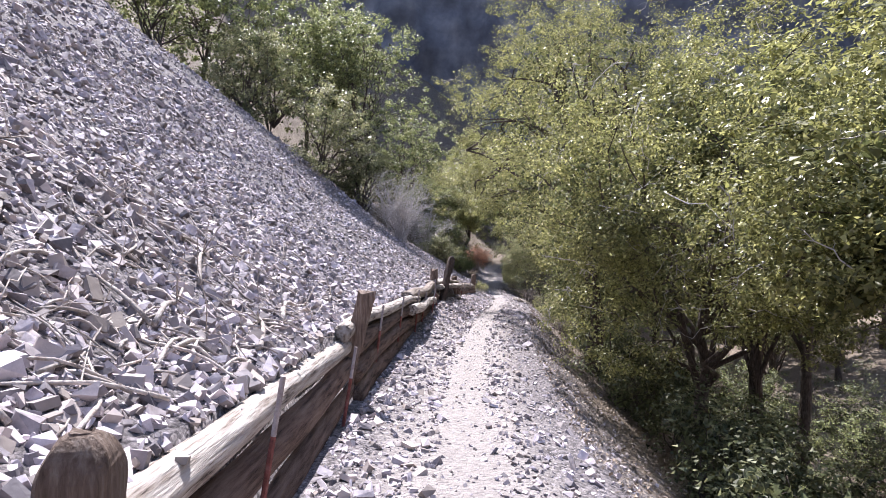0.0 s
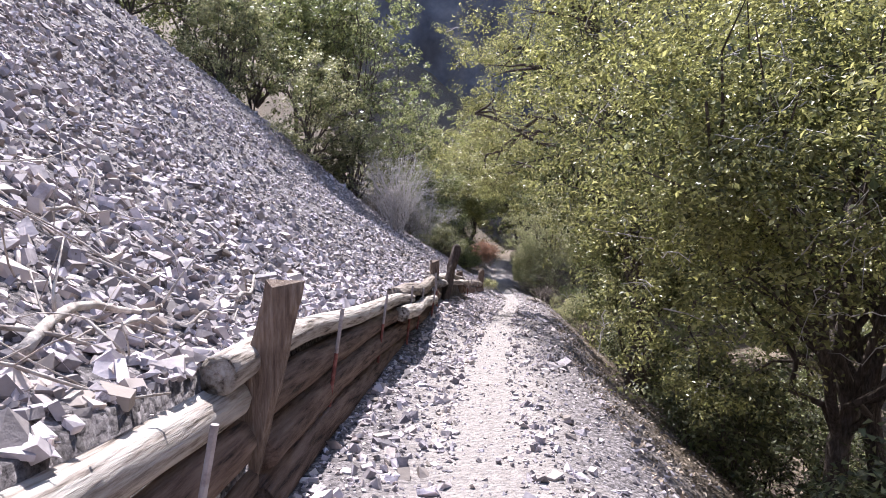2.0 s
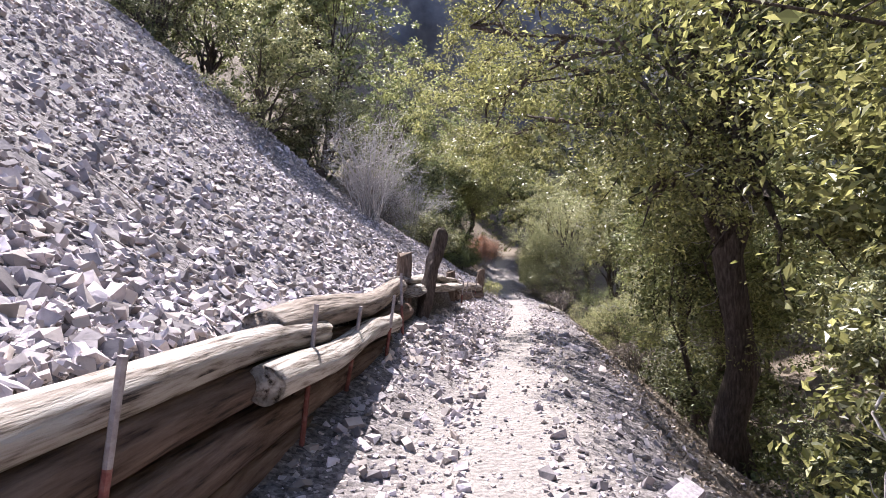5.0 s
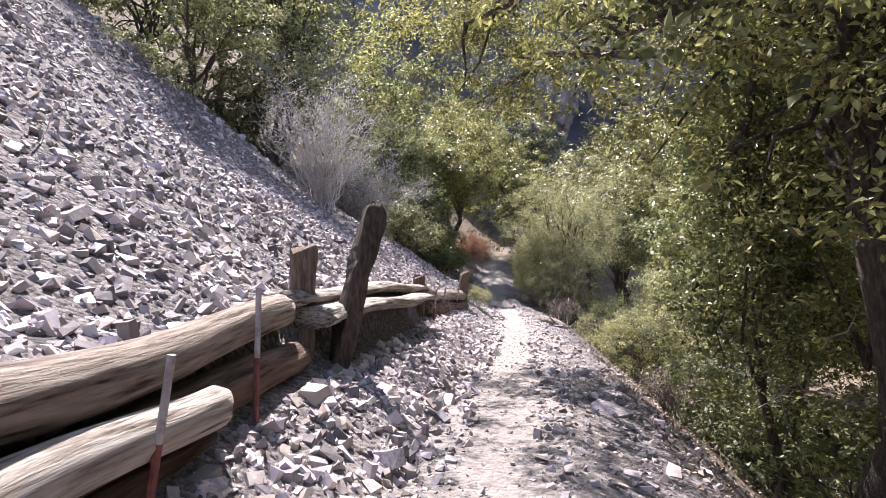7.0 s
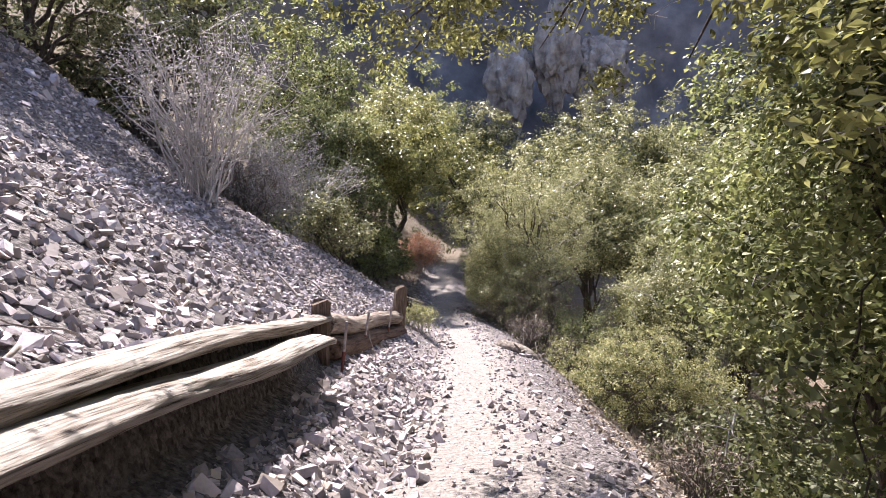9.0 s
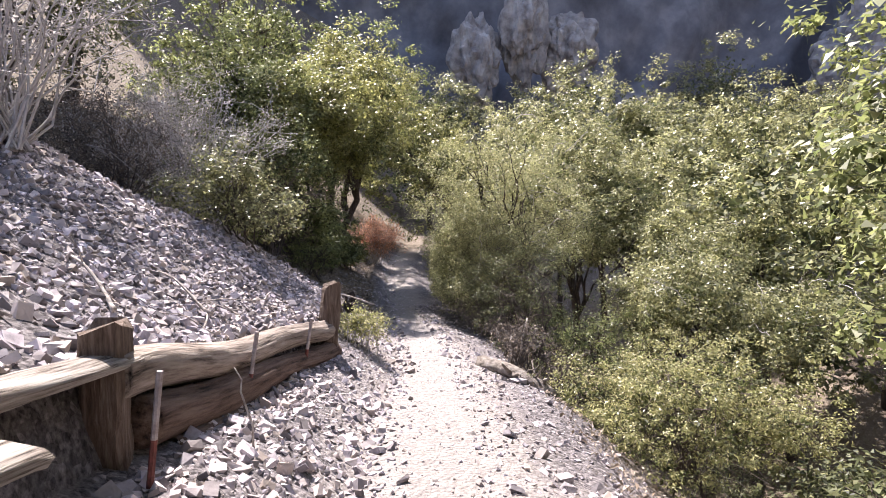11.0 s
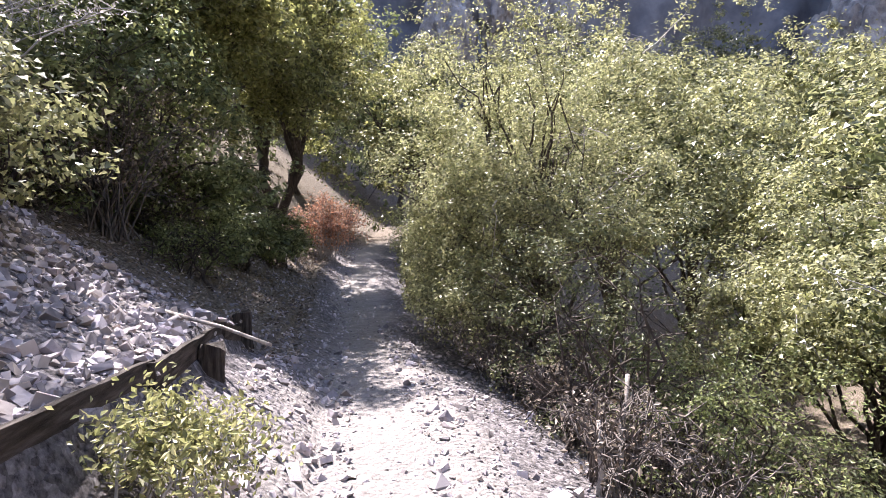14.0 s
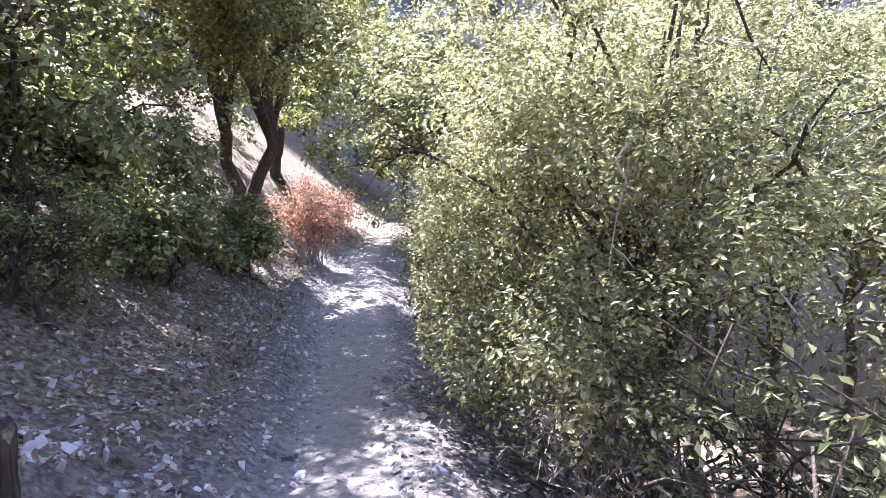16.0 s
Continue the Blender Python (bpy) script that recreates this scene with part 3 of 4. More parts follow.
def outcrop(x, y, z, rx, ry, rz, seed):
    bm = bmesh.new()
    bmesh.ops.create_icosphere(bm, subdivisions=5, radius=1.0)
    v = np.array([list(p.co) for p in bm.verts])
    k = 0.55 + 0.75 * np.abs(fbm(v[:, 0] * 1.2 + seed, v[:, 1] * 1.2, v[:, 2] * 0.6, 5, seed)) * 2 + 0.3 * fbm(v[:, 0] * 4, v[:, 1] * 4, v[:, 2] * 4, 3, seed + 1)
    v = v * k[:, None] * (rx, ry, rz)
    f = np.array([[q.index for q in t.verts] for t in bm.faces])
    bm.free()
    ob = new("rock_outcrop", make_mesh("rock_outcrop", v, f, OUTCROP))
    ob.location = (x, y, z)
    return tagged(ob, "craggy rock outcrop above the trees, coloured pale for sunlight", "rock", "outcrops on the canyon side")


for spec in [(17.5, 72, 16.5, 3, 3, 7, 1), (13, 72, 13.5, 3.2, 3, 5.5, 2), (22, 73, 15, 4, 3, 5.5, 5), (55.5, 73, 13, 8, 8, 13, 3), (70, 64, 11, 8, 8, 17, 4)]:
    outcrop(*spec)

# ---- scree ----
def spread_left(n, y0, y1, d0, d1, power=1.0):
    y = rng.uniform(y0, y1, n)
    d = d0 + (d1 - d0) * rng.random(n) ** power
    return wall_x(y) - d, y


def lognorm(n, mid, spread, lo, hi):
    return np.clip(np.exp(rng.normal(math.log(mid), spread, n)), lo, hi)


x, y = spread_left(23000, -0.5, 12, 0.12, 6.5, 1.3)
scatter("scree", x, y, lognorm(len(x), 0.052, 0.5, 0.022, 0.16), "loose angular grey stones of the scree behind the logs", "scree")
x, y = spread_left(27000, 10, 28, 0.12, 8, 1.2)
scatter("scree", x, y, lognorm(len(x), 0.052, 0.48, 0.02, 0.13), "loose angular grey stones of the scree beside the trail", "scree")
x, y = spread_left(11000, 3, 27, 5, 18)
scatter("scree", x, y, lognorm(len(x), 0.11, 0.4, 0.05, 0.24), "loose angular grey stones higher on the slope", "scree")
x, y = spread_left(4500, 8, 40, 18, 40)
scatter("scree", x, y, lognorm(len(x), 0.32, 0.4, 0.1, 0.7), "grey stones far up the slope", "scree")
x, y = spread_left(6000, 22, 29.5, 0.12, 3.5)
scatter("scree", x, y, lognorm(len(x), 0.06, 0.4, 0.03, 0.13), "small grey stones of the scree beside the end post", "scree")
y = rng.uniform(-0.5, 29, 7500)
f = rng.random(len(y)) ** 1.25
x = wall_x(y) + 0.15 + f * (trail_x(y) - 0.12 - wall_x(y) - 0.15)
scatter("rubble", x, y, lognorm(len(x), 0.032, 0.6, 0.012, 0.13), "small grey rubble spilled along the wall's foot", "rubble")
y = rng.uniform(14, 24, 2600)
f = rng.random(len(y)) ** 1.2
x = wall_x(y) + 0.2 + f * (trail_x(y) - 0.35 - wall_x(y) - 0.2)
scatter("rubble", x, y, lognorm(len(x), 0.05, 0.5, 0.02, 0.13), "larger grey rubble heaped against the buried logs", "rubble")
y = rng.uniform(-0.5, 34, 4500)
x = trail_x(y) + rng.normal(size=len(y)) * 0.5
scatter("trail_gravel", x, y, lognorm(len(x), 0.02, 0.5, 0.008, 0.06), "fine grit pressed into the dusty trail", "gravel", sink=0.2)
y = rng.uniform(-0.5, 32, 8000)
x = trail_x(y) + 0.32 + np.abs(rng.normal(size=len(y))) * 1.0
scatter("verge_gravel", x, y, lognorm(len(x), 0.03, 0.55, 0.012, 0.12), "grey gravel sliding off the trail's outer edge", "gravel")


# ---- log retaining wall ----
def log(y0, y1, dx, dz, r, mat, seed, label, squash=1.0, dx1=None, dz1=None, n=64, sides=26, wob=0.16):
    """A weathered trunk: bent, knotty, split along the grain, with ragged ends."""
    s = np.linspace(0, 1, n)
    y = y0 + s * (y1 - y0)
    x = wall_x(y) + dx + ((dx if dx1 is None else dx1) - dx) * s
    z = wall_top(y) + dz + ((dz if dz1 is None else dz1) - dz) * s
    p = np.stack([x, y, z], -1)
    p[:, 0] += 0.03 * np.sin(s * 5 + seed)
    p[:, 2] += 0.02 * np.sin(s * 9 + seed * 2)
    mid = p[n // 2].copy()
    ang = np.linspace(0, 2 * np.pi, sides, endpoint=False)[None]
    run = (s * abs(y1 - y0))[:, None]
    rad = np.linspace(r * 1.06, r * 0.94, n)[:, None] * (1 + wob * 2 * fbm(np.cos(ang) * 1.4 + seed * 7.7, np.sin(ang) * 1.4, run * 0.9, 3, seed))
    rad = rad * (1 + 0.10 * fbm(np.cos(ang) * 7 + seed, np.sin(ang) * 7, run * 0.7, 2, seed + 4))
    split = np.abs(fbm(np.cos(ang) * 4 + seed * 3, np.sin(ang) * 4, run * 0.35, 2, seed + 8))
    rad = rad - r * 0.13 * np.clip(1 - split / 0.035, 0, 1)
    kx, ky, kz = np.cos(ang) * rad, 0 * rad, np.sin(ang) * rad * squash
    ragged = 0.10 * (lumps(np.cos(ang) * 3 + seed, np.sin(ang) * 3, 0.5, seed) - 0.5)
    ky = ky + np.where(np.arange(n)[:, None] == 0, -ragged, 0) + np.where(np.arange(n)[:, None] == n - 1, ragged, 0)
    v = (p - mid)[:, None] + np.stack([kx, ky, kz], -1)
    v = v.reshape(-1, 3)
    a = np.arange(n - 1)[:, None] * sides + np.arange(sides)
    b = np.arange(n - 1)[:, None] * sides + (np.arange(sides) + 1) % sides
    f = [tuple(int(q) for q in row) for row in np.stack([a, a + sides, b + sides, b], -1).reshape(-1, 4)]
    f.append(tuple(range(sides)))
    f.append(tuple((n - 1) * sides + k for k in range(sides))[::-1])
    me = make_mesh("log", v, f, mat, True)
    g = np.stack([np.cos(ang) * r + 0 * run, run + 0 * ang, np.sin(ang) * r + 0 * run], -1).reshape(-1)
    me.attributes.new("grain", "FLOAT_VECTOR", "POINT").data.foreach_set("vector", (g + seed).astype(np.float32))
    root = new("log", me)
    root.location = mid
    return tagged(root, label, "log", "logs of the retaining wall")


PALE, BROWN = "pale weathered cracked log lying atop the retaining wall", "brown weathered log low in the retaining wall"
log(-3.5, 6.32, 0.02, -0.04, 0.105, LOG, 1, PALE, wob=0.24, dx1=-0.08, dz1=-0.14)
log(-3.5, 6.3, 0.03, -0.32, 0.14, OLDWOOD, 2, BROWN, dx1=-0.1, dz1=-0.4)
log(6.05, 12.3, -0.05, 0.02, 0.092, LOG, 3, "pale peeled round log atop the retaining wall", dx1=0.05, dz1=-0.1)
log(6.5, 12.6, -0.02, -0.27, 0.12, OLDWOOD, 4, BROWN)
log(6.5, 12.8, -0.02, -0.52, 0.13, OLDWOOD, 5, BROWN)
log(-3.5, 6.4, 0.02, -0.6, 0.14, OLDWOOD, 18, BROWN, dx1=-0.08, dz1=-0.68)
log(6.4, 12.9, -0.03, -0.78, 0.14, OLDWOOD, 19, BROWN)
log(11.6, 15.7, 0.0, 0.0, 0.115, GREYWOOD, 6, "knotty grey-brown log atop the retaining wall", dz1=0.05, dx1=-0.06)
log(11.2, 14.4, 0.15, -0.26, 0.1, LOG, 7, "pale split log in the lower course of the wall", dz1=-0.2)
log(11.7, 15.75, -0.04, -0.25, 0.12, OLDWOOD, 16, BROWN)
log(11.9, 15.75, -0.03, -0.5, 0.13, OLDWOOD, 17, BROWN)
log(15.9, 21.5, -0.16, 0.13, 0.15, LOG, 8, "flat split pale timber atop the buried wall", squash=0.42, wob=0.3, dz1=0.03, dx1=-0.03)
log(16.0, 20.4, -0.02, 0.0, 0.2, LOG, 9, "broken flat pale timber lying in the rubble", squash=0.36, wob=0.35, dz1=-0.12, dx1=0.14)
log(21.4, 25.0, 0.03, -0.06, 0.12, GREYWOOD, 10, "grooved grey-brown log atop the wall by the end post")
log(21.6, 25.1, 0.07, -0.31, 0.13, OLDWOOD, 11, BROWN)
log(21.8, 25.1, 0.1, -0.55, 0.12, OLDWOOD, 12, BROWN)


def board(y0, y1, dx, high, seed):
    """A thin upright plank, split and ragged along its top edge."""
    r = np.random.default_rng(seed)
    n, m = 26, 7
    y = np.linspace(y0, y1, n)
    sx = np.linspace(wall_x(np.array([y0]))[0], wall_x(np.array([y1]))[0], n) + dx
    sz = np.linspace(wall_top(np.array([y0]))[0], wall_top(np.array([y1]))[0], n) + 0.055 + r.normal() * 0.012
    nick = 0.035 * (fbm(y * 6, seed, 0.3, 3, seed) - 0.1) - 0.06 * np.clip(fbm(y * 2.2, seed + 3, 0.7, 2, seed) - 0.22, 0, 1)
    verts = []
    for side in (0.024, -0.024):
        for j in range(m):
            u = j / (m - 1)
            edge = 0.006 if j in (0, m - 1) else 0.0
            groove = 0.004 * np.sin(u * 19 + y * 3 + seed) + 0.006 * fbm(y * 3, u * 9 + seed, side * 9, 2, seed)
            x = sx + np.sign(side) * (abs(side) - edge) + groove + 0.05 * (u - 0.6)
            z = sz - high * (1 - u) + nick * u
            verts.append(np.stack([x, y, z], -1))
    v = np.concatenate(verts)
    f = []
    for side in range(2):
        o = side * n * m
        for j in range(m - 1):
            for i in range(n - 1):
                q = (o + j * n + i, o + j * n + i + 1, o + (j + 1) * n + i + 1, o + (j + 1) * n + i)
                f.append(q if side == 0 else q[::-1])
    h = n * m
    for i in range(n - 1):
        t0 = (m - 1) * n
        f.append((t0 + i, t0 + i + 1, h + t0 + i + 1, h + t0 + i))
        f.append((i + 1, i, h + i, h + i + 1))
    for j in range(m - 1):
        f.append((j * n, (j + 1) * n, h + (j + 1) * n, h + j * n))
        f.append(((j + 1) * n + n - 1, j * n + n - 1, h + j * n + n - 1, h + (j + 1) * n + n - 1))
    mid = v.mean(0)
    me = make_mesh("board", v - mid, f, ROTTEN)
    me.attributes.new("grain", "FLOAT_VECTOR", "POINT").data.foreach_set("vector", ((v - mid) + seed).reshape(-1).astype(np.float32))
    root = new("board", me)
    root.location = mid
    return tagged(root, "dark rotten upright board edging the scree", "board", "rotten boards of the revetment")


for k, (y0, y1) in enumerate([(25.25, 26.6), (26.5, 27.5), (27.4, 28.3), (28.2, 28.9)]):
    board(y0, y1, 0.03 * (k % 2) - 0.11, 0.5 - 0.03 * k, 13 + k)


def post(x, y, top, w, d, lean, turn, label, bury=0.5, notch=0.0, seed=0, mat=None, dome=0.0, rough=1.0):
    """A squared timber with worn corners, set in the ground."""
    z0 = min(float(height(x, y)), float(trail_z(y))) - bury
    h = top - z0
    dxl, dyl = math.tan(radians(lean[0])) * h, math.tan(radians(lean[1])) * h
    ct, st = math.cos(radians(turn)), math.sin(radians(turn))
    n = 30
    s = 1 - (1 - np.linspace(0, 1, n)) ** (2.2 if dome else 1.0)
    v, f = [], []
    corner = [(-1, -0.7), (-0.7, -1), (0.7, -1), (1, -0.7), (1, 0.7), (0.7, 1), (-0.7, 1), (-1, 0.7)]
    for i, q in enumerate(s):
        wear = 1 - notch * max(0, (q - 0.86) / 0.14) ** 1.5
        if dome and q > 1 - dome:
            wear = math.sqrt(max(0.0, 1 - ((q - 1 + dome) / dome) ** 2 * 0.93))
        for j, (cx, cy) in enumerate(corner):
            k = 1 + rough * (0.06 * math.sin(seed * 3 + j * 2.1 + q * 9) + 0.045 * math.sin(seed + j * 5 + q * 23) + 0.03 * math.sin(seed * 5 + j * 3.3 + q * 51))
            top_rag = 0.035 * rough * math.sin(seed * 7 + j * 1.9) * (wear if dome else 1) if i == n - 1 else 0
            px, py = cx * w / 2 * k * wear, cy * d / 2 * k * wear
            v.append((ct * px - st * py + (q - 1) * dxl, st * px + ct * py + (q - 1) * dyl, q * h + top_rag))
    for i in range(n - 1):
        for j in range(8):
            k = (j + 1) % 8
            f.append((i * 8 + j, i * 8 + k, (i + 1) * 8 + k, (i + 1) * 8 + j))
    f.append(tuple(range(8))[::-1])
    f.append(tuple((n - 1) * 8 + j for j in range(8)))
    ob = new("wooden_post", make_mesh("wooden_post", v, f, mat or POST))
    ob.location = (x, y, z0)
    return tagged(ob, label, "post", "posts of the retaining wall")


post(-1.0, 1.58, 0.76, 0.2, 0.18, (3, 0), 12, "dark weathered post with a rounded broken top", seed=1, dome=0.09)
post(-0.85, 6.45, 0.52, 0.19, 0.12, (14, 0), 8, "grey-brown squared post leaning over the trail", seed=2)
post(-0.24, 16.15, -0.07, 0.19, 0.18, (2, 3), 10, "square brown post standing proud of the logs", seed=3)
post(0.25, 16.55, 0.28, 0.165, 0.165, (12.4, 10), 30, "tall dark bark-covered post with a broken top leaning over the logs", notch=0.03, dome=0.05, seed=4, mat=STUBBARK, rough=2.2)
post(0.43, 21.45, -0.79, 0.2, 0.2, (2, 0), 5, "short thick brown post between split timbers", seed=5)
post(1.33, 25.05, -1.07, 0.19, 0.19, (4, 0), 20, "split brown end post beside a small green shrub", notch=0.1, seed=6)
post(1.5, 28.75, -1.70, 0.16, 0.12, (1, 0), 10, "dark rotten stub at the scree's edge", seed=7, mat=STUB)
post(1.5, 27.35, -1.66, 0.15, 0.12, (2, 0), 10, "dark rotten stub at the scree's edge", seed=8, mat=STUB)


def stake(x, y, top, lean, seed):
    """A driven steel bar: rust below, bare above."""
    z0 = float(trail_z(y)) - 0.2
    root = thing("steel_stake", "rusty red steel stake driven in front of the logs", "stake", "stakes of the retaining wall", at=(x, y, z0))
    h = top - z0
    lx, ly = math.tan(radians(lean[0])), math.tan(radians(lean[1]))
    q = lambda a: (lx * (a - h), ly * (a - h), a)  # noqa: E731
    v, f = tube([q(0), q(h * 0.4), q(h * 0.72)], [0.017, 0.017, 0.016], 7)
    part("rusty_shaft", make_mesh("rusty_shaft", v, f, RUST), root)
    v, f = tube([q(h * 0.72), q(h * 0.9), q(h)], [0.0155, 0.0155, 0.016], 7)
    part("bare_tip", make_mesh("bare_tip", v, f, BARE), root, "pale worn steel tip")


for k, (y, dx, up, lean) in enumerate([(3.05, 0.2, 0.2, (9, 4)), (5.4, 0.21, -0.02, (9, 5)), (7.95, 0.18, 0.14, (8, 3)), (10.1, 0.18, 0.1, (8, 3)), (11.9, 0.2, 0.12, (6, 4)), (12.9, 0.2, 0.05, (10, 3)), (13.9, 0.25, 0.1, (8, 5)), (14.95, 0.1, 0.27, (-2, 14)), (21.3, 0.3, 0.0, (6, 3)), (22.9, 0.22, 0.1, (9, 3)), (24.2, 0.24, 0.12, (9, 4))]):
    stake(float(wall_x(y)) + dx, y, float(wall_top(y)) + up, lean, k)

# ---- trees and shrubs ----
OAKTREE = "evergreen oak with small glossy leaves on the bank below the trail"
#      base          centre             radii            leaves  size  mat
RIGHT = [
    ((4.5, 9.8), (4.5, 9.9, 1.15), (3.0, 3.0, 3.2), 66000, 0.056, OAK, 18, 0.15),
    ((4.45, 16.5), (4.0, 16.0, 3.9), (3.6, 3.6, 3.9), 82000, 0.056, OAK, 22, 0.25),
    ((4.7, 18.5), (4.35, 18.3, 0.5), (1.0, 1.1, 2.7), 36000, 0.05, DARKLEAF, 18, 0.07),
    ((6.6, 5.6), (6.3, 6.0, 0.9), (2.8, 2.9, 3.2), 62000, 0.075, OAK, 16, 0.16),
    ((7.0, 12.6), (7.0, 12.8, 1.6), (3.2, 3.0, 3.6), 56000, 0.085, OAK, 18, 0.18),
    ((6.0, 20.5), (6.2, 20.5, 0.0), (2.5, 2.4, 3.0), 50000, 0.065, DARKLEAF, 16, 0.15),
    ((10.5, 9.0), (10.5, 9.0, 3.2), (3.4, 3.4, 4.2), 30000, 0.13, OAK, 16, 0.2),
    ((10.5, 16.5), (10.5, 16.5, 2.6), (3.4, 3.4, 4.0), 30000, 0.13, OAK, 16, 0.2),
    ((5.0, 24.5), (5.2, 24.5, -2.75), (1.7, 1.5, 0.85), 36000, 0.036, BRIGHT, 34, 0.03),
    ((5.0, 30.6), (4.9, 30.6, -0.75), (1.95, 1.9, 2.25), 50000, 0.043, OLIVE, 22, 0.1),
    ((7.6, 33.8), (7.6, 33.8, -0.2), (2.5, 2.4, 2.5), 56000, 0.065, OLIVE, 18, 0.12),
    ((8.6, 29.0), (8.6, 29.0, -2.2), (2.2, 2.2, 1.7), 60000, 0.052, OLIVE, 16, 0.1),
]
REACH = {0: [(2.9, 9.0, 1.0, 0.95, 5500), (4.1, 8.0, 0.3, 0.85, 5000), (3.5, 7.0, 1.4, 1.3, 5000), (4.3, 5.4, 1.7, 1.5, 5000), (2.3, 8.6, 1.9, 1.1, 4000)], 1: [(1.1, 19.3, 2.6, 1.5, 4900), (2.9, 19.4, 2.2, 1.5, 4100), (0.7, 17.6, 3.4, 1.2, 3300), (3.4, 14.0, 0.6, 1.2, 3300), (3.3, 17.3, 0.6, 1.1, 3300), (4.3, 16.6, -1.1, 1.2, 3700), (3.2, 15.2, 1.4, 1.0, 2900), (3.4, 19.6, 5.4, 2.0, 6600), (5.2, 18.8, 5.7, 2.2, 6600), (4.6, 21.0, 4.9, 1.8, 5800), (3.4, 18.2, 6.9, 2.2, 7400), (5.2, 19.8, 7.4, 2.2, 7400), (2.0, 18.4, 5.2, 1.6, 4900), (1.7, 21.0, 2.7, 1.2, 5500), (2.9, 21.5, 3.0, 1.3, 5500), (1.0, 20.6, 3.5, 1.1, 4500)], 9: [(3.75, 29.6, -1.9, 0.7, 8000), (3.7, 30.7, -1.7, 0.8, 9000), (3.8, 30.2, -0.7, 0.8, 8000), (4.9, 29.2, -0.9, 0.9, 8000), (3.9, 31.8, -1.2, 0.9, 8000)]}
for i, (b, c, rr, n, s, m, lobes, tr) in enumerate(RIGHT):
    shrub = rr[2] < 1.2
    tree("shrub" if shrub else "oak_tree", "bright yellow-green bushy shrub below the trail" if shrub else OAKTREE, "shrub" if shrub else "tree", b, c, rr, n, s, m, 40 + i, lobes, tr, "" if shrub else "oaks below the trail", stems=4 if shrub else 1, extra=REACH.get(i, ()), corners=4 if i in (0, 1, 8, 9) else 3, inner=i != 9, dense={1: 0.13, 3: 0.22, 4: 0.22, 5: 0.15, 6: 0.25, 7: 0.25}.get(i, 0.07), bare=110 if i < 2 else 60 if i in (2, 9, 11) else 0, lobe_size=0.3 if shrub else 0.34, tuft=0.13 if shrub else 0)
for i, (x, y, z, r) in enumerate([(11.5, 31.5, -0.5, 2.8), (11.5, 37, 1.4, 3.2), (15, 34.5, 0.8, 3.2), (16.5, 40, 3.2, 3.5), (20, 36, 2.0, 3.4), (22, 43, 4.8, 3.8), (12.5, 43, 3.8, 3.4), (27, 40, 4.0, 4), (16, 29, -0.6, 3.0), (21, 30.5, 0.4, 3.2), (8, 40, 2.2, 2.8), (26, 34, 2.0, 3.6), (33, 45, 6, 4.5), (14, 24.5, -1.5, 2.8), (13, 50, 6.0, 4), (22, 52, 7.5, 4.5), (6, 52, 5.5, 4)]):
    tree("hillside_tree", "olive-green bushy tree on the far hillside", "tree", (x, y), (x, y, z - 1.6 - 0.06 * max(0, y - 36) - 0.06 * max(0, x - 13)), (r, r, r * 0.95), 20000, 0.125, OLIVE, 80 + i, 16, 0.15, "trees on the far hillside", corners=3, dense=0.16)
# wide shrubs past x = 9.3 are added to darken the hollow behind
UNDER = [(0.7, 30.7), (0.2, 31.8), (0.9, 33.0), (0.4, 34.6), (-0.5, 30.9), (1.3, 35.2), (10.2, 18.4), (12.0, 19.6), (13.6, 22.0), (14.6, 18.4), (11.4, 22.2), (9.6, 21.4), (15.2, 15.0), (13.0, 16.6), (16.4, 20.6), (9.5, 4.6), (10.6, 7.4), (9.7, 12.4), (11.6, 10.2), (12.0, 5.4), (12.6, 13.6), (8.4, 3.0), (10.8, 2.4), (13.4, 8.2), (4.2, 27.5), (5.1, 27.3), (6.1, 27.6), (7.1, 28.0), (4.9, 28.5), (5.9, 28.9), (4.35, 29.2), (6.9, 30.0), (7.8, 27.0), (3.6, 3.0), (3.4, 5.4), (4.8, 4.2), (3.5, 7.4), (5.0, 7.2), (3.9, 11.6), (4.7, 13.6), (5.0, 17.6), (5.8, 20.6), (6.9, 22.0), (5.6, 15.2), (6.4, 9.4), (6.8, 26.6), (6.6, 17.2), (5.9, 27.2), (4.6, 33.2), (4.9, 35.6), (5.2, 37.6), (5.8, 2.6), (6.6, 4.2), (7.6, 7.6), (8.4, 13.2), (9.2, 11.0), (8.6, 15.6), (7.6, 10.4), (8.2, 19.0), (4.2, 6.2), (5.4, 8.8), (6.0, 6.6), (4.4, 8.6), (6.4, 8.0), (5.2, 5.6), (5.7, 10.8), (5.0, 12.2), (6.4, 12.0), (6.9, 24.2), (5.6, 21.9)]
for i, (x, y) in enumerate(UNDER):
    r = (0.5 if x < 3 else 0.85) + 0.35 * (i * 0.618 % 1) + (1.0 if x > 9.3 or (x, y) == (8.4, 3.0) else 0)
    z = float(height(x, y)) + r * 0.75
    tree("understory_shrub", "dark tangled shrub on the bank above the trail" if x < 3 else "tangled shrub filling the bank below the trail, leaves mostly shade-toned", "shrub", (x, y), (x, y, z), (r, r * 1.1, r), 5200 if 26 < y < 31 and x > 3 else 4500, 0.036 if 26 < y < 31 else 0.065, DARKLEAF if x < 3 or i % 3 == 1 and y > 9 else UNDERLEAF_SHADED, 160 + i, 12, 0.035, "shrubs on the bank", stems=3, corners=4 if 26 < y < 31 else 3, inner=not 26 < y < 31)
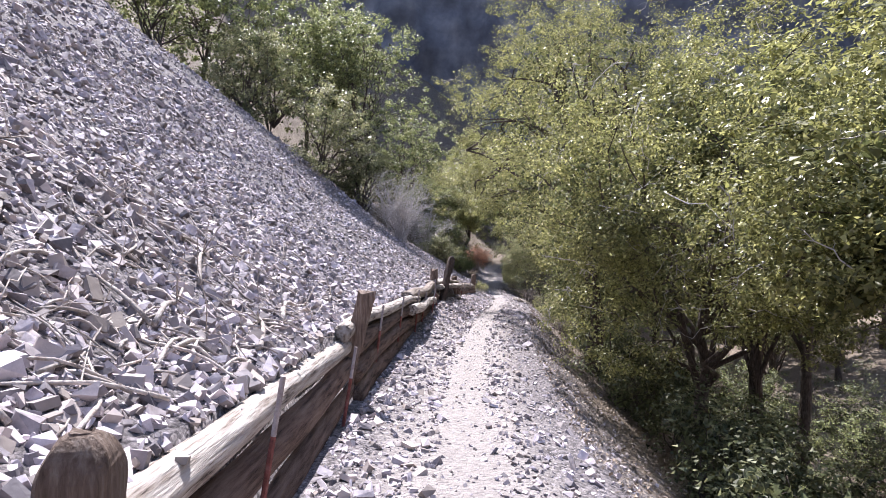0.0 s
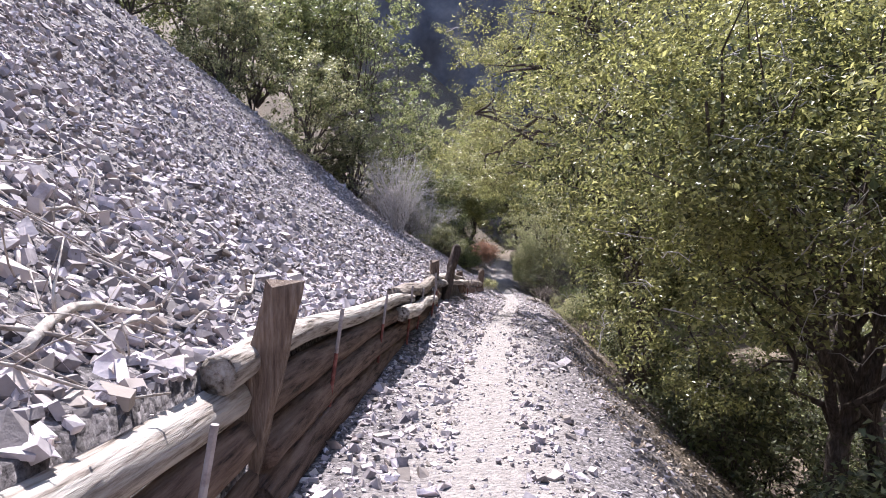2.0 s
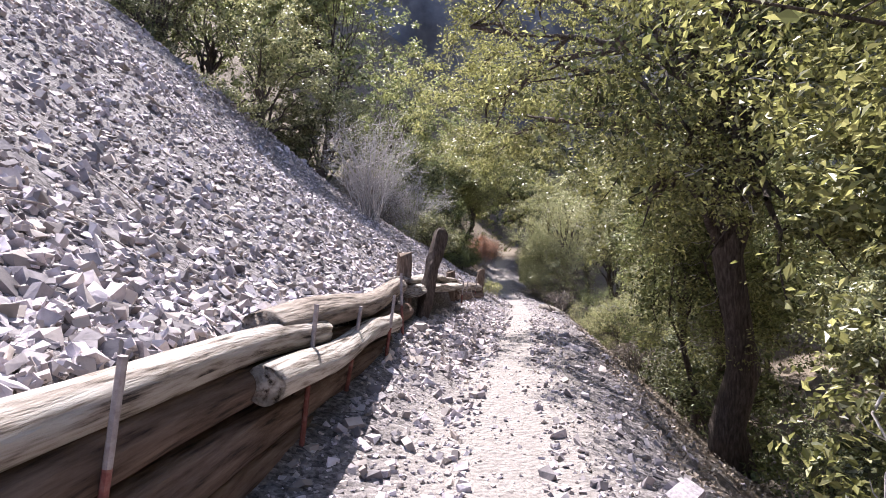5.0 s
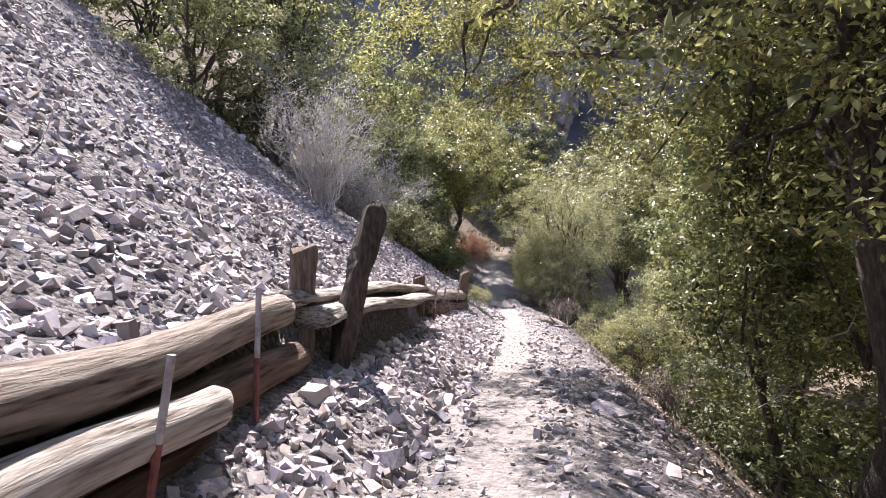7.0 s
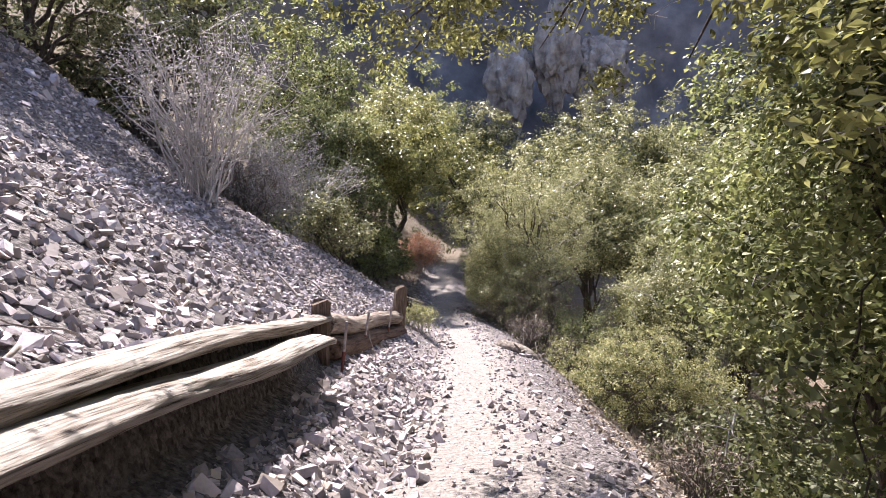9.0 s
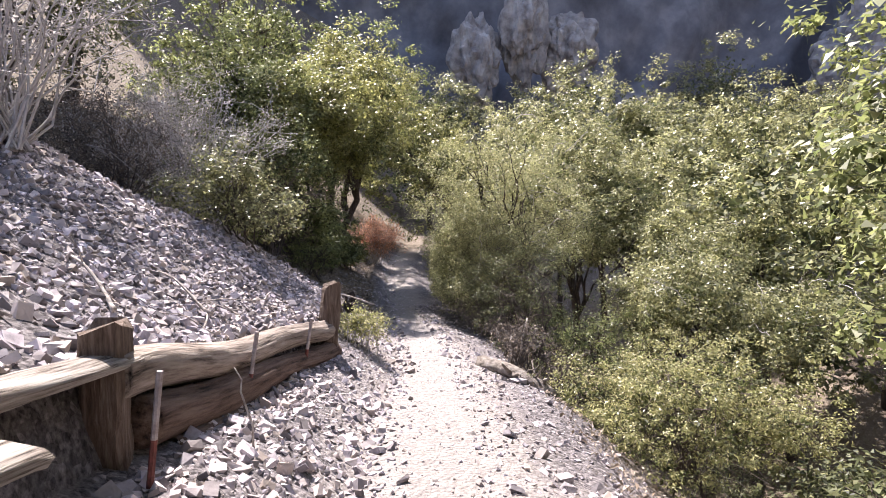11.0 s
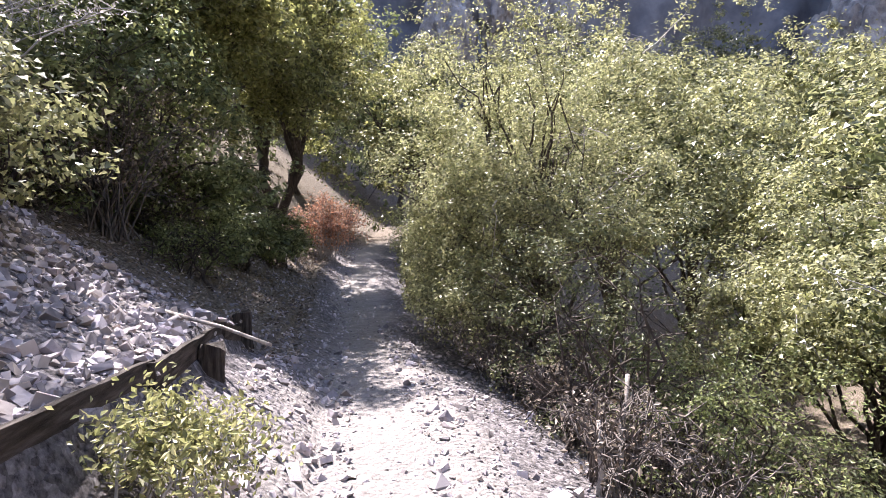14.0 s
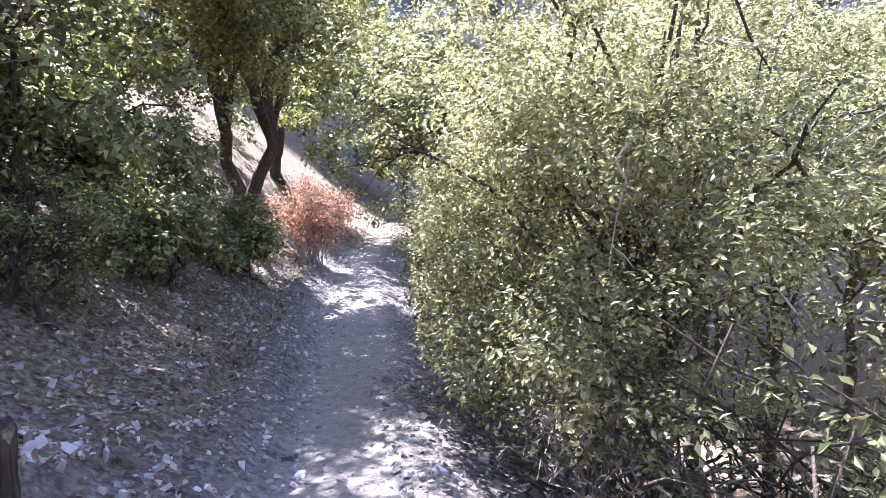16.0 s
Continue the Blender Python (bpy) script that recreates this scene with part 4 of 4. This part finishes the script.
LEFT = [
    ("green_bush", "light green bushy tree at the top of the scree", (-5.5, 27.4), (-5.6, 27.0, 4.6), (2.6, 2.2, 3.2), 24000, 0.075, OLIVE),
    ("dark_tree", "dark green tree behind the scree's upper edge", (-10, 33), (-9.7, 33.4, 9.0), (4.4, 4, 5.6), 18000, 0.14, DARKLEAF),
    ("dark_tree", "dark green tree behind the scree's upper edge", (-5, 33.5), (-4.6, 34, 8.2), (3.3, 3.4, 4.6), 20000, 0.12, DARKLEAF),
    ("dark_tree", "dark green tree behind the scree's upper edge", (-15.5, 32), (-16, 32.5, 13.2), (4.6, 4, 5.8), 15000, 0.15, DARKLEAF),
    ("green_bush", "light green bushy tree at the top of the scree", (-9.6, 28.6), (-9.6, 28.4, 7.8), (2.3, 2.0, 2.9), 14000, 0.085, OLIVE),
    ("dark_tree", "dark green tree behind the scree's upper edge", (-22, 33), (-22, 33, 18.4), (4.8, 4, 6), 12000, 0.17, DARKLEAF),
    ("forked_tree", "dark forked oak leaning on the bank by the trail", (1.0, 38.2), (1.25, 36.4, 2.4), (2.2, 2.9, 2.5), 42000, 0.07, OAK),
    ("leafy_shrub", "sparse leafy green shrub on the bank above the logs", (0.1, 27.5), (-0.1, 27.4, -0.2), (0.95, 0.85, 0.7), 7000, 0.05, OLIVE),
    ("far_tree", "yellow-green tree where the trail bends away", (5.6, 42.5), (5.2, 42.5, 1.3), (3.2, 2.6, 3.2), 18000, 0.1, OAK),
    ("far_tree", "dark green tree where the trail bends away", (1.2, 44), (1.4, 44, 3.4), (3.4, 2.6, 3.6), 16000, 0.11, DARKLEAF),
    ("dark_tree", "dark green tree behind the scree's upper edge", (-2.4, 40), (-2.4, 40, 5), (3.6, 3, 4.2), 15000, 0.12, DARKLEAF),
    ("dark_shrub", "dark shrub shading the bank above the trail", (0.0, 32.2), (-0.1, 32.1, 0.2), (1.7, 2.0, 1.5), 16000, 0.06, DARKLEAF),
    ("dark_shrub", "dark shrub shading the bank above the trail", (-0.7, 29.9), (-0.7, 29.9, 0.3), (1.3, 1.3, 1.3), 10000, 0.055, DARKLEAF),
    ("dark_tree", "dark green tree behind the scree's upper edge", (-9, 38), (-8.6, 38, 12), (4.4, 4, 5.0), 14000, 0.15, DARKLEAF),
    ("dark_tree", "dark green tree shading the bank above the trail", (-1.1, 32.4), (-0.6, 32.2, 2.1), (1.7, 1.9, 1.5), 26000, 0.065, DARKLEAF),
    ("green_bush", "light green bushy tree at the scree's edge", (-4.0, 28.4), (-3.9, 28.2, 2.8), (1.7, 1.6, 2.1), 16000, 0.07, OLIVE),
    ("dark_tree", "dark green tree behind the scree's upper edge", (-14, 35), (-14, 35, 14.5), (4.6, 4, 5.0), 12000, 0.17, DARKLEAF),
]
for i, (nm, lab, b, c, rr, n, s, m) in enumerate(LEFT):
    tree(nm, lab, "shrub" if "shrub" in nm or "bush" in nm else "tree", b, c, rr, int(n * 1.05), s * 1.03, m, 130 + i, 16, 0.022 if nm == "leafy_shrub" else 0.06 if "shrub" in nm else 0.2 if nm == "forked_tree" else 0.16, stems={"forked_tree": 2, "leafy_shrub": 5, "dark_shrub": 4}.get(nm, 1), extra=[(1.15, 31.3, 1.95, 0.85, 6000), (1.0, 32.5, 1.8, 1.05, 8000), (1.2, 33.8, 1.7, 1.1, 7000), (0.5, 34.4, 0.9, 1.1, 6000)] if nm == "forked_tree" else (), inner=nm != "leafy_shrub", corners=3)


def twiggy(name, label, base, h, spread, n, seed, mat=TWIG, leaf_mat=GREY, leaf_n=3000, leaf_size=0.045):
    """A shrub of many thin upright stems with little foliage."""
    r = np.random.default_rng(seed)
    bx, by = base
    bz = float(height(bx, by)) - 0.08
    root = thing(name, label, "shrub", at=(bx, by, bz))
    tips = []
    for k in range(n):
        ang, lean = r.uniform(0, 6.28), r.random() ** 0.6
        top = np.array([math.cos(ang) * spread * lean, math.sin(ang) * spread * lean, h * math.sqrt(1 - 0.75 * lean**2) * r.uniform(0.75, 1.05)])
        stem = bend(r.normal(size=3) * (0.12, 0.12, 0), top, 7, 0.2, 0.06 * h / 3, seed * 13 + k)
        bits = [tube(stem, np.linspace(0.005 + 0.0035 * h, 0.004, 7), 4, caps=False)]
        for q in range(7):
            s = stem[r.integers(2, 7)]
            tip = s + r.normal(size=3) * (0.32, 0.32, 0.22) * h / 3 + (0, 0, 0.12 * h / 3)
            tw = bend(s, tip, 4, 0.02, 0.02, seed * 91 + k * 8 + q)
            bits.append(tube(tw, np.linspace(0.006, 0.0025, 4), 3, caps=False))
            tips.append(tw[1:])
        v, f = tubes(bits)
        part("stem", make_mesh("stem", v, f, mat, True), root)
    tips = np.concatenate(tips)
    pts = tips[r.integers(0, len(tips), leaf_n)] + r.normal(size=(leaf_n, 3)) * 0.07
    v, f = leaves(pts, leaf_size, 0.3, seed=seed, clear=False)
    part("foliage", make_mesh("foliage", v, f, leaf_mat), root)
    return root


DRY = "pale grey leafless shrub with fine spreading twigs"
twiggy("grey_shrub", DRY, (-1.85, 24.9), 3.1, 1.7, 60, 201, leaf_n=5500, leaf_size=0.038)
twiggy("grey_shrub", DRY, (-0.9, 28.6), 2.5, 1.6, 45, 202, leaf_n=5000, leaf_size=0.038)
twiggy("brown_shrub", "grey-brown twiggy shrub with few dry leaves", (-2.1, 28.4), 2.4, 1.4, 45, 204, mat=BRUSHWOOD, leaf_mat=LITTER, leaf_n=5000, leaf_size=0.045)
twiggy("brown_shrub", "grey-brown twiggy shrub with few dry leaves", (-3.0, 29.2), 2.9, 1.7, 50, 209, mat=BRUSHWOOD, leaf_mat=LITTER, leaf_n=6000, leaf_size=0.05)
twiggy("brown_shrub", "grey-brown twiggy shrub with few dry leaves", (-0.1, 30.3), 2.0, 1.2, 40, 208, mat=BRUSHWOOD, leaf_mat=LITTER, leaf_n=4000, leaf_size=0.045)
twiggy("grey_shrub", DRY, (-2.2, 30.5), 3.2, 1.8, 40, 205, leaf_n=10000, leaf_size=0.055)
twiggy("red_bush", "dry rust-red bush beside the trail bend", (2.2, 38.0), 1.5, 1.0, 45, 206, leaf_mat=DRYRED, leaf_n=7500, leaf_size=0.06)
twiggy("small_shrub", "small yellow-green shrub at the foot of the end post", (1.66, 25.75), 0.42, 0.28, 16, 207, leaf_mat=BRIGHT, leaf_n=3000, leaf_size=0.034)
for i, (x, y, h) in enumerate([(3.9, 26.7, 0.7), (4.2, 28.0, 0.8), (4.0, 29.3, 0.9), (4.5, 28.8, 1.0), (3.9, 31.2, 0.8), (4.6, 26.6, 0.8), (5.2, 28.2, 1.0), (4.0, 33.0, 0.8), (4.4, 21.0, 0.8), (0.2, 31.6, 0.9), (0.6, 33.4, 0.8), (-0.9, 33.6, 1.0)]):
    twiggy("dry_brush", "dry tangled brush of thin bare twigs", (x, y), h, h * 0.9, 34, 220 + i, mat=BRUSHWOOD, leaf_mat=LITTER, leaf_n=500, leaf_size=0.04)


# ---- dead wood ----
def dead_stick(points, r0, r1, name="dead_stick", label="dry pale stick lying on the stones", group="sticks on the scree", twigs=0, seed=0):
    p = np.array(points, float)
    at = p[0].copy()
    rr = np.random.default_rng(seed)
    bits = [tube(p - at, np.linspace(r0, r1, len(p)), 6, 0.25, seed)]
    for k in range(twigs):
        a = p[rr.integers(1, len(p))] - at
        b = a + rr.normal(size=3) * 0.22 + (0, 0, 0.06)
        bits.append(tube(bend(a, b, 4, 0.02, 0.02, seed + k), np.linspace(r1 * 0.8, 0.003, 4), 4))
    v, f = tubes(bits)
    ob = new(name, make_mesh(name, v, f, STICK if name == "dead_stick" else DEADWOOD, True))
    ob.location = at
    return tagged(ob, label, "stick" if name == "dead_stick" else "dead wood", group)


def lying(x, y, length, ang, r0, seed, lift=0.04, **more):
    n = 8
    rr = np.random.default_rng(seed)
    s = np.linspace(0, 1, n)
    curve = rr.normal() * 0.25
    px = x + np.cos(ang + curve * s) * s * length
    py = y + np.sin(ang + curve * s) * s * length
    pz = height(px, py) + lift + 0.03 * np.sin(s * 7 + seed)
    return dead_stick(np.stack([px, py, pz], -1), r0, r0 * 0.45, seed=seed, **more)


rs = np.random.default_rng(55)
for k in range(140):
    y = rs.uniform(1.8, 7.0) if k < 115 else rs.uniform(8, 26)
    x = float(wall_x(y)) - 0.25 - abs(rs.normal()) * 1.1
    lying(x, y, rs.uniform(0.25, 1.1), rs.normal() * 0.7 + (1.9 if rs.random() < 0.6 else 3.6), rs.uniform(0.006, 0.016), 300 + k, twigs=int(rs.integers(0, 3)))
for k, (x, y, ln, ang, r0) in enumerate([(-1.35, 4.2, 0.9, 1.7, 0.025), (-1.5, 5.4, 1.1, 1.9, 0.03), (-1.8, 3.6, 1.0, 1.8, 0.022), (-1.45, 7.4, 0.9, 1.7, 0.022), (-4.2, 17.2, 0.5, 1.2, 0.03), (0.1, 22.4, 0.9, 1.9, 0.02), (0.4, 23.6, 0.7, 2.4, 0.015), (-2.1, 5.0, 1.2, 2.0, 0.024)]):
    lying(x, y, ln, ang, r0, 500 + k, 0.07, label="thick dry pale branch lying on the stones", group="", twigs=4)
# fallen wood at the outer edge of the trail
lying(3.2, 25.9, 1.15, -1.0, 0.12, 520, 0.05, name="fallen_log", label="broken pale dead log at the trail's outer edge", group="", twigs=5)
lying(3.5, 25.3, 0.8, 0.15, 0.05, 521, 0.05, name="fallen_log", label="twisted dead root jutting over the bank", group="", twigs=4)
for k, (x, y, dx, dy, h) in enumerate([(3.85, 26.55, 0.28, 0.35, 0.62), (3.75, 26.5, 0.08, 0.2, 0.38)]):
    z = float(height(x, y)) - 0.1
    dead_stick(bend((x, y, z), (x + dx, y + dy, z + h + 0.1), 6, 0, 0.008, 530 + k), 0.022, 0.014, label="bare pale stick standing at the trail's edge", group="", seed=530 + k)
for k, (y, dx) in enumerate([(22.0, 0.5)]):
    x = float(wall_x(y)) + dx
    z = float(height(x, y))
    dead_stick(bend((x, y, z - 0.05), (x - 0.12, y + 0.05, z + 0.5), 6, 0, 0.03, 540 + k), 0.01, 0.004, label="thin bare stem sprouting before the logs", group="", twigs=0, seed=540 + k)

# ---- leaf litter ----
y = np.r_[rng.uniform(28.5, 42, 9000), rng.uniform(0, 30, 7000)]
x = np.r_[wall_x(y[:9000]) + 0.5 - np.abs(rng.normal(size=9000)) * 2.2, trail_x(y[9000:]) + 1.3 + np.abs(rng.normal(size=7000)) * 1.2]
v, f = leaves(np.stack([x, y, height(x, y) + 0.035], -1), 0.055, 1.2, seed=9)
tagged(new("leaf_litter", make_mesh("leaf_litter", v, f, LITTER)), "dry brown fallen leaves on the bank", "leaf litter", kind="stuff")
# small brown blades, gathered by noise into patches at the outer edge
y = 9 + 10.5 * rng.random(3600)
x = trail_x(y) + 0.75 + rng.random(3600) * 1.0
keep = fbm(x * 0.9, y * 0.9, 0.2, 3, 77) > 0.03
x, y = x[keep], y[keep]
v, f = leaves(np.stack([x, y, height(x, y) + 0.03], -1), 0.06, 1.0, seed=19)
tagged(new("edge_litter", make_mesh("edge_litter", v, f, LITTER)), "patches of small brown blades along the trail's outer edge", "leaf litter", kind="stuff")
y = rng.uniform(28, 41, 5000)
x = wall_x(y) + 0.7 - np.abs(rng.normal(size=5000)) * 1.8
scatter("bank_stones", x, y, lognorm(len(x), 0.032, 0.5, 0.015, 0.1), "small grey stones in the litter of the bank", "stones")

# ---- single stones ----
STONE_MESHES = [make_mesh("stone", v * 0.5, f, STONE_ONE) for v, f in SHARDS]


def stone(x, y, size, k):
    ob = new("stone", STONE_MESHES[k % len(STONE_MESHES)])
    z = float(height(x, y)) + size * 0.08
    ob.matrix_world = Matrix.Translation((x, y, z)) @ Euler((rs.normal() * 0.3, rs.normal() * 0.3, rs.uniform(0, 6.28))).to_matrix().to_4x4() @ Matrix.Diagonal((size, size, size, 1))
    ob.parent = ground
    return ob


for k, (x, y, size) in enumerate([(-0.5, 7.84, 0.13), (1.17, 8.39, 0.12), (1.72, 11.7, 0.24), (1.45, 11.2, 0.19), (0.72, 7.13, 0.1), (-1.6, 9.4, 0.17), (-1.35, 9.9, 0.15), (3.5, 25.2, 0.2), (0.0, 15.36, 0.22), (0.46, 15.07, 0.2), (-1.56, 15.56, 0.2), (0.5, 17.74, 0.22), (2.4, 18.6, 0.22), (-0.2, 10.35, 0.12), (2.26, 16.85, 0.3), (3.4, 26.3, 0.14)]):
    stone(x, y, size, k)
for k in range(270):
    y = rs.uniform(0.8, 27)
    if k % 3 == 0:
        x = float(trail_x(y)) + rs.choice((-1, 1)) * rs.uniform(0.35, 1.1)
        size = rs.uniform(0.05, 0.12)
    else:
        x = float(wall_x(y)) - 0.2 - abs(rs.normal()) * 1.2
        size = rs.uniform(0.07, 0.135) * (0.6 if y > 22 else 0.72 if y > 9 else 0.9)
    stone(x, y, size, k)

dead_stick(np.array([(1.02, 27.95, -1.50), (1.28, 27.78, -1.55), (1.52, 27.6, -1.585), (1.86, 27.38, -1.68)]), 0.016, 0.011, label="dry pale stick jutting over the rotten boards")
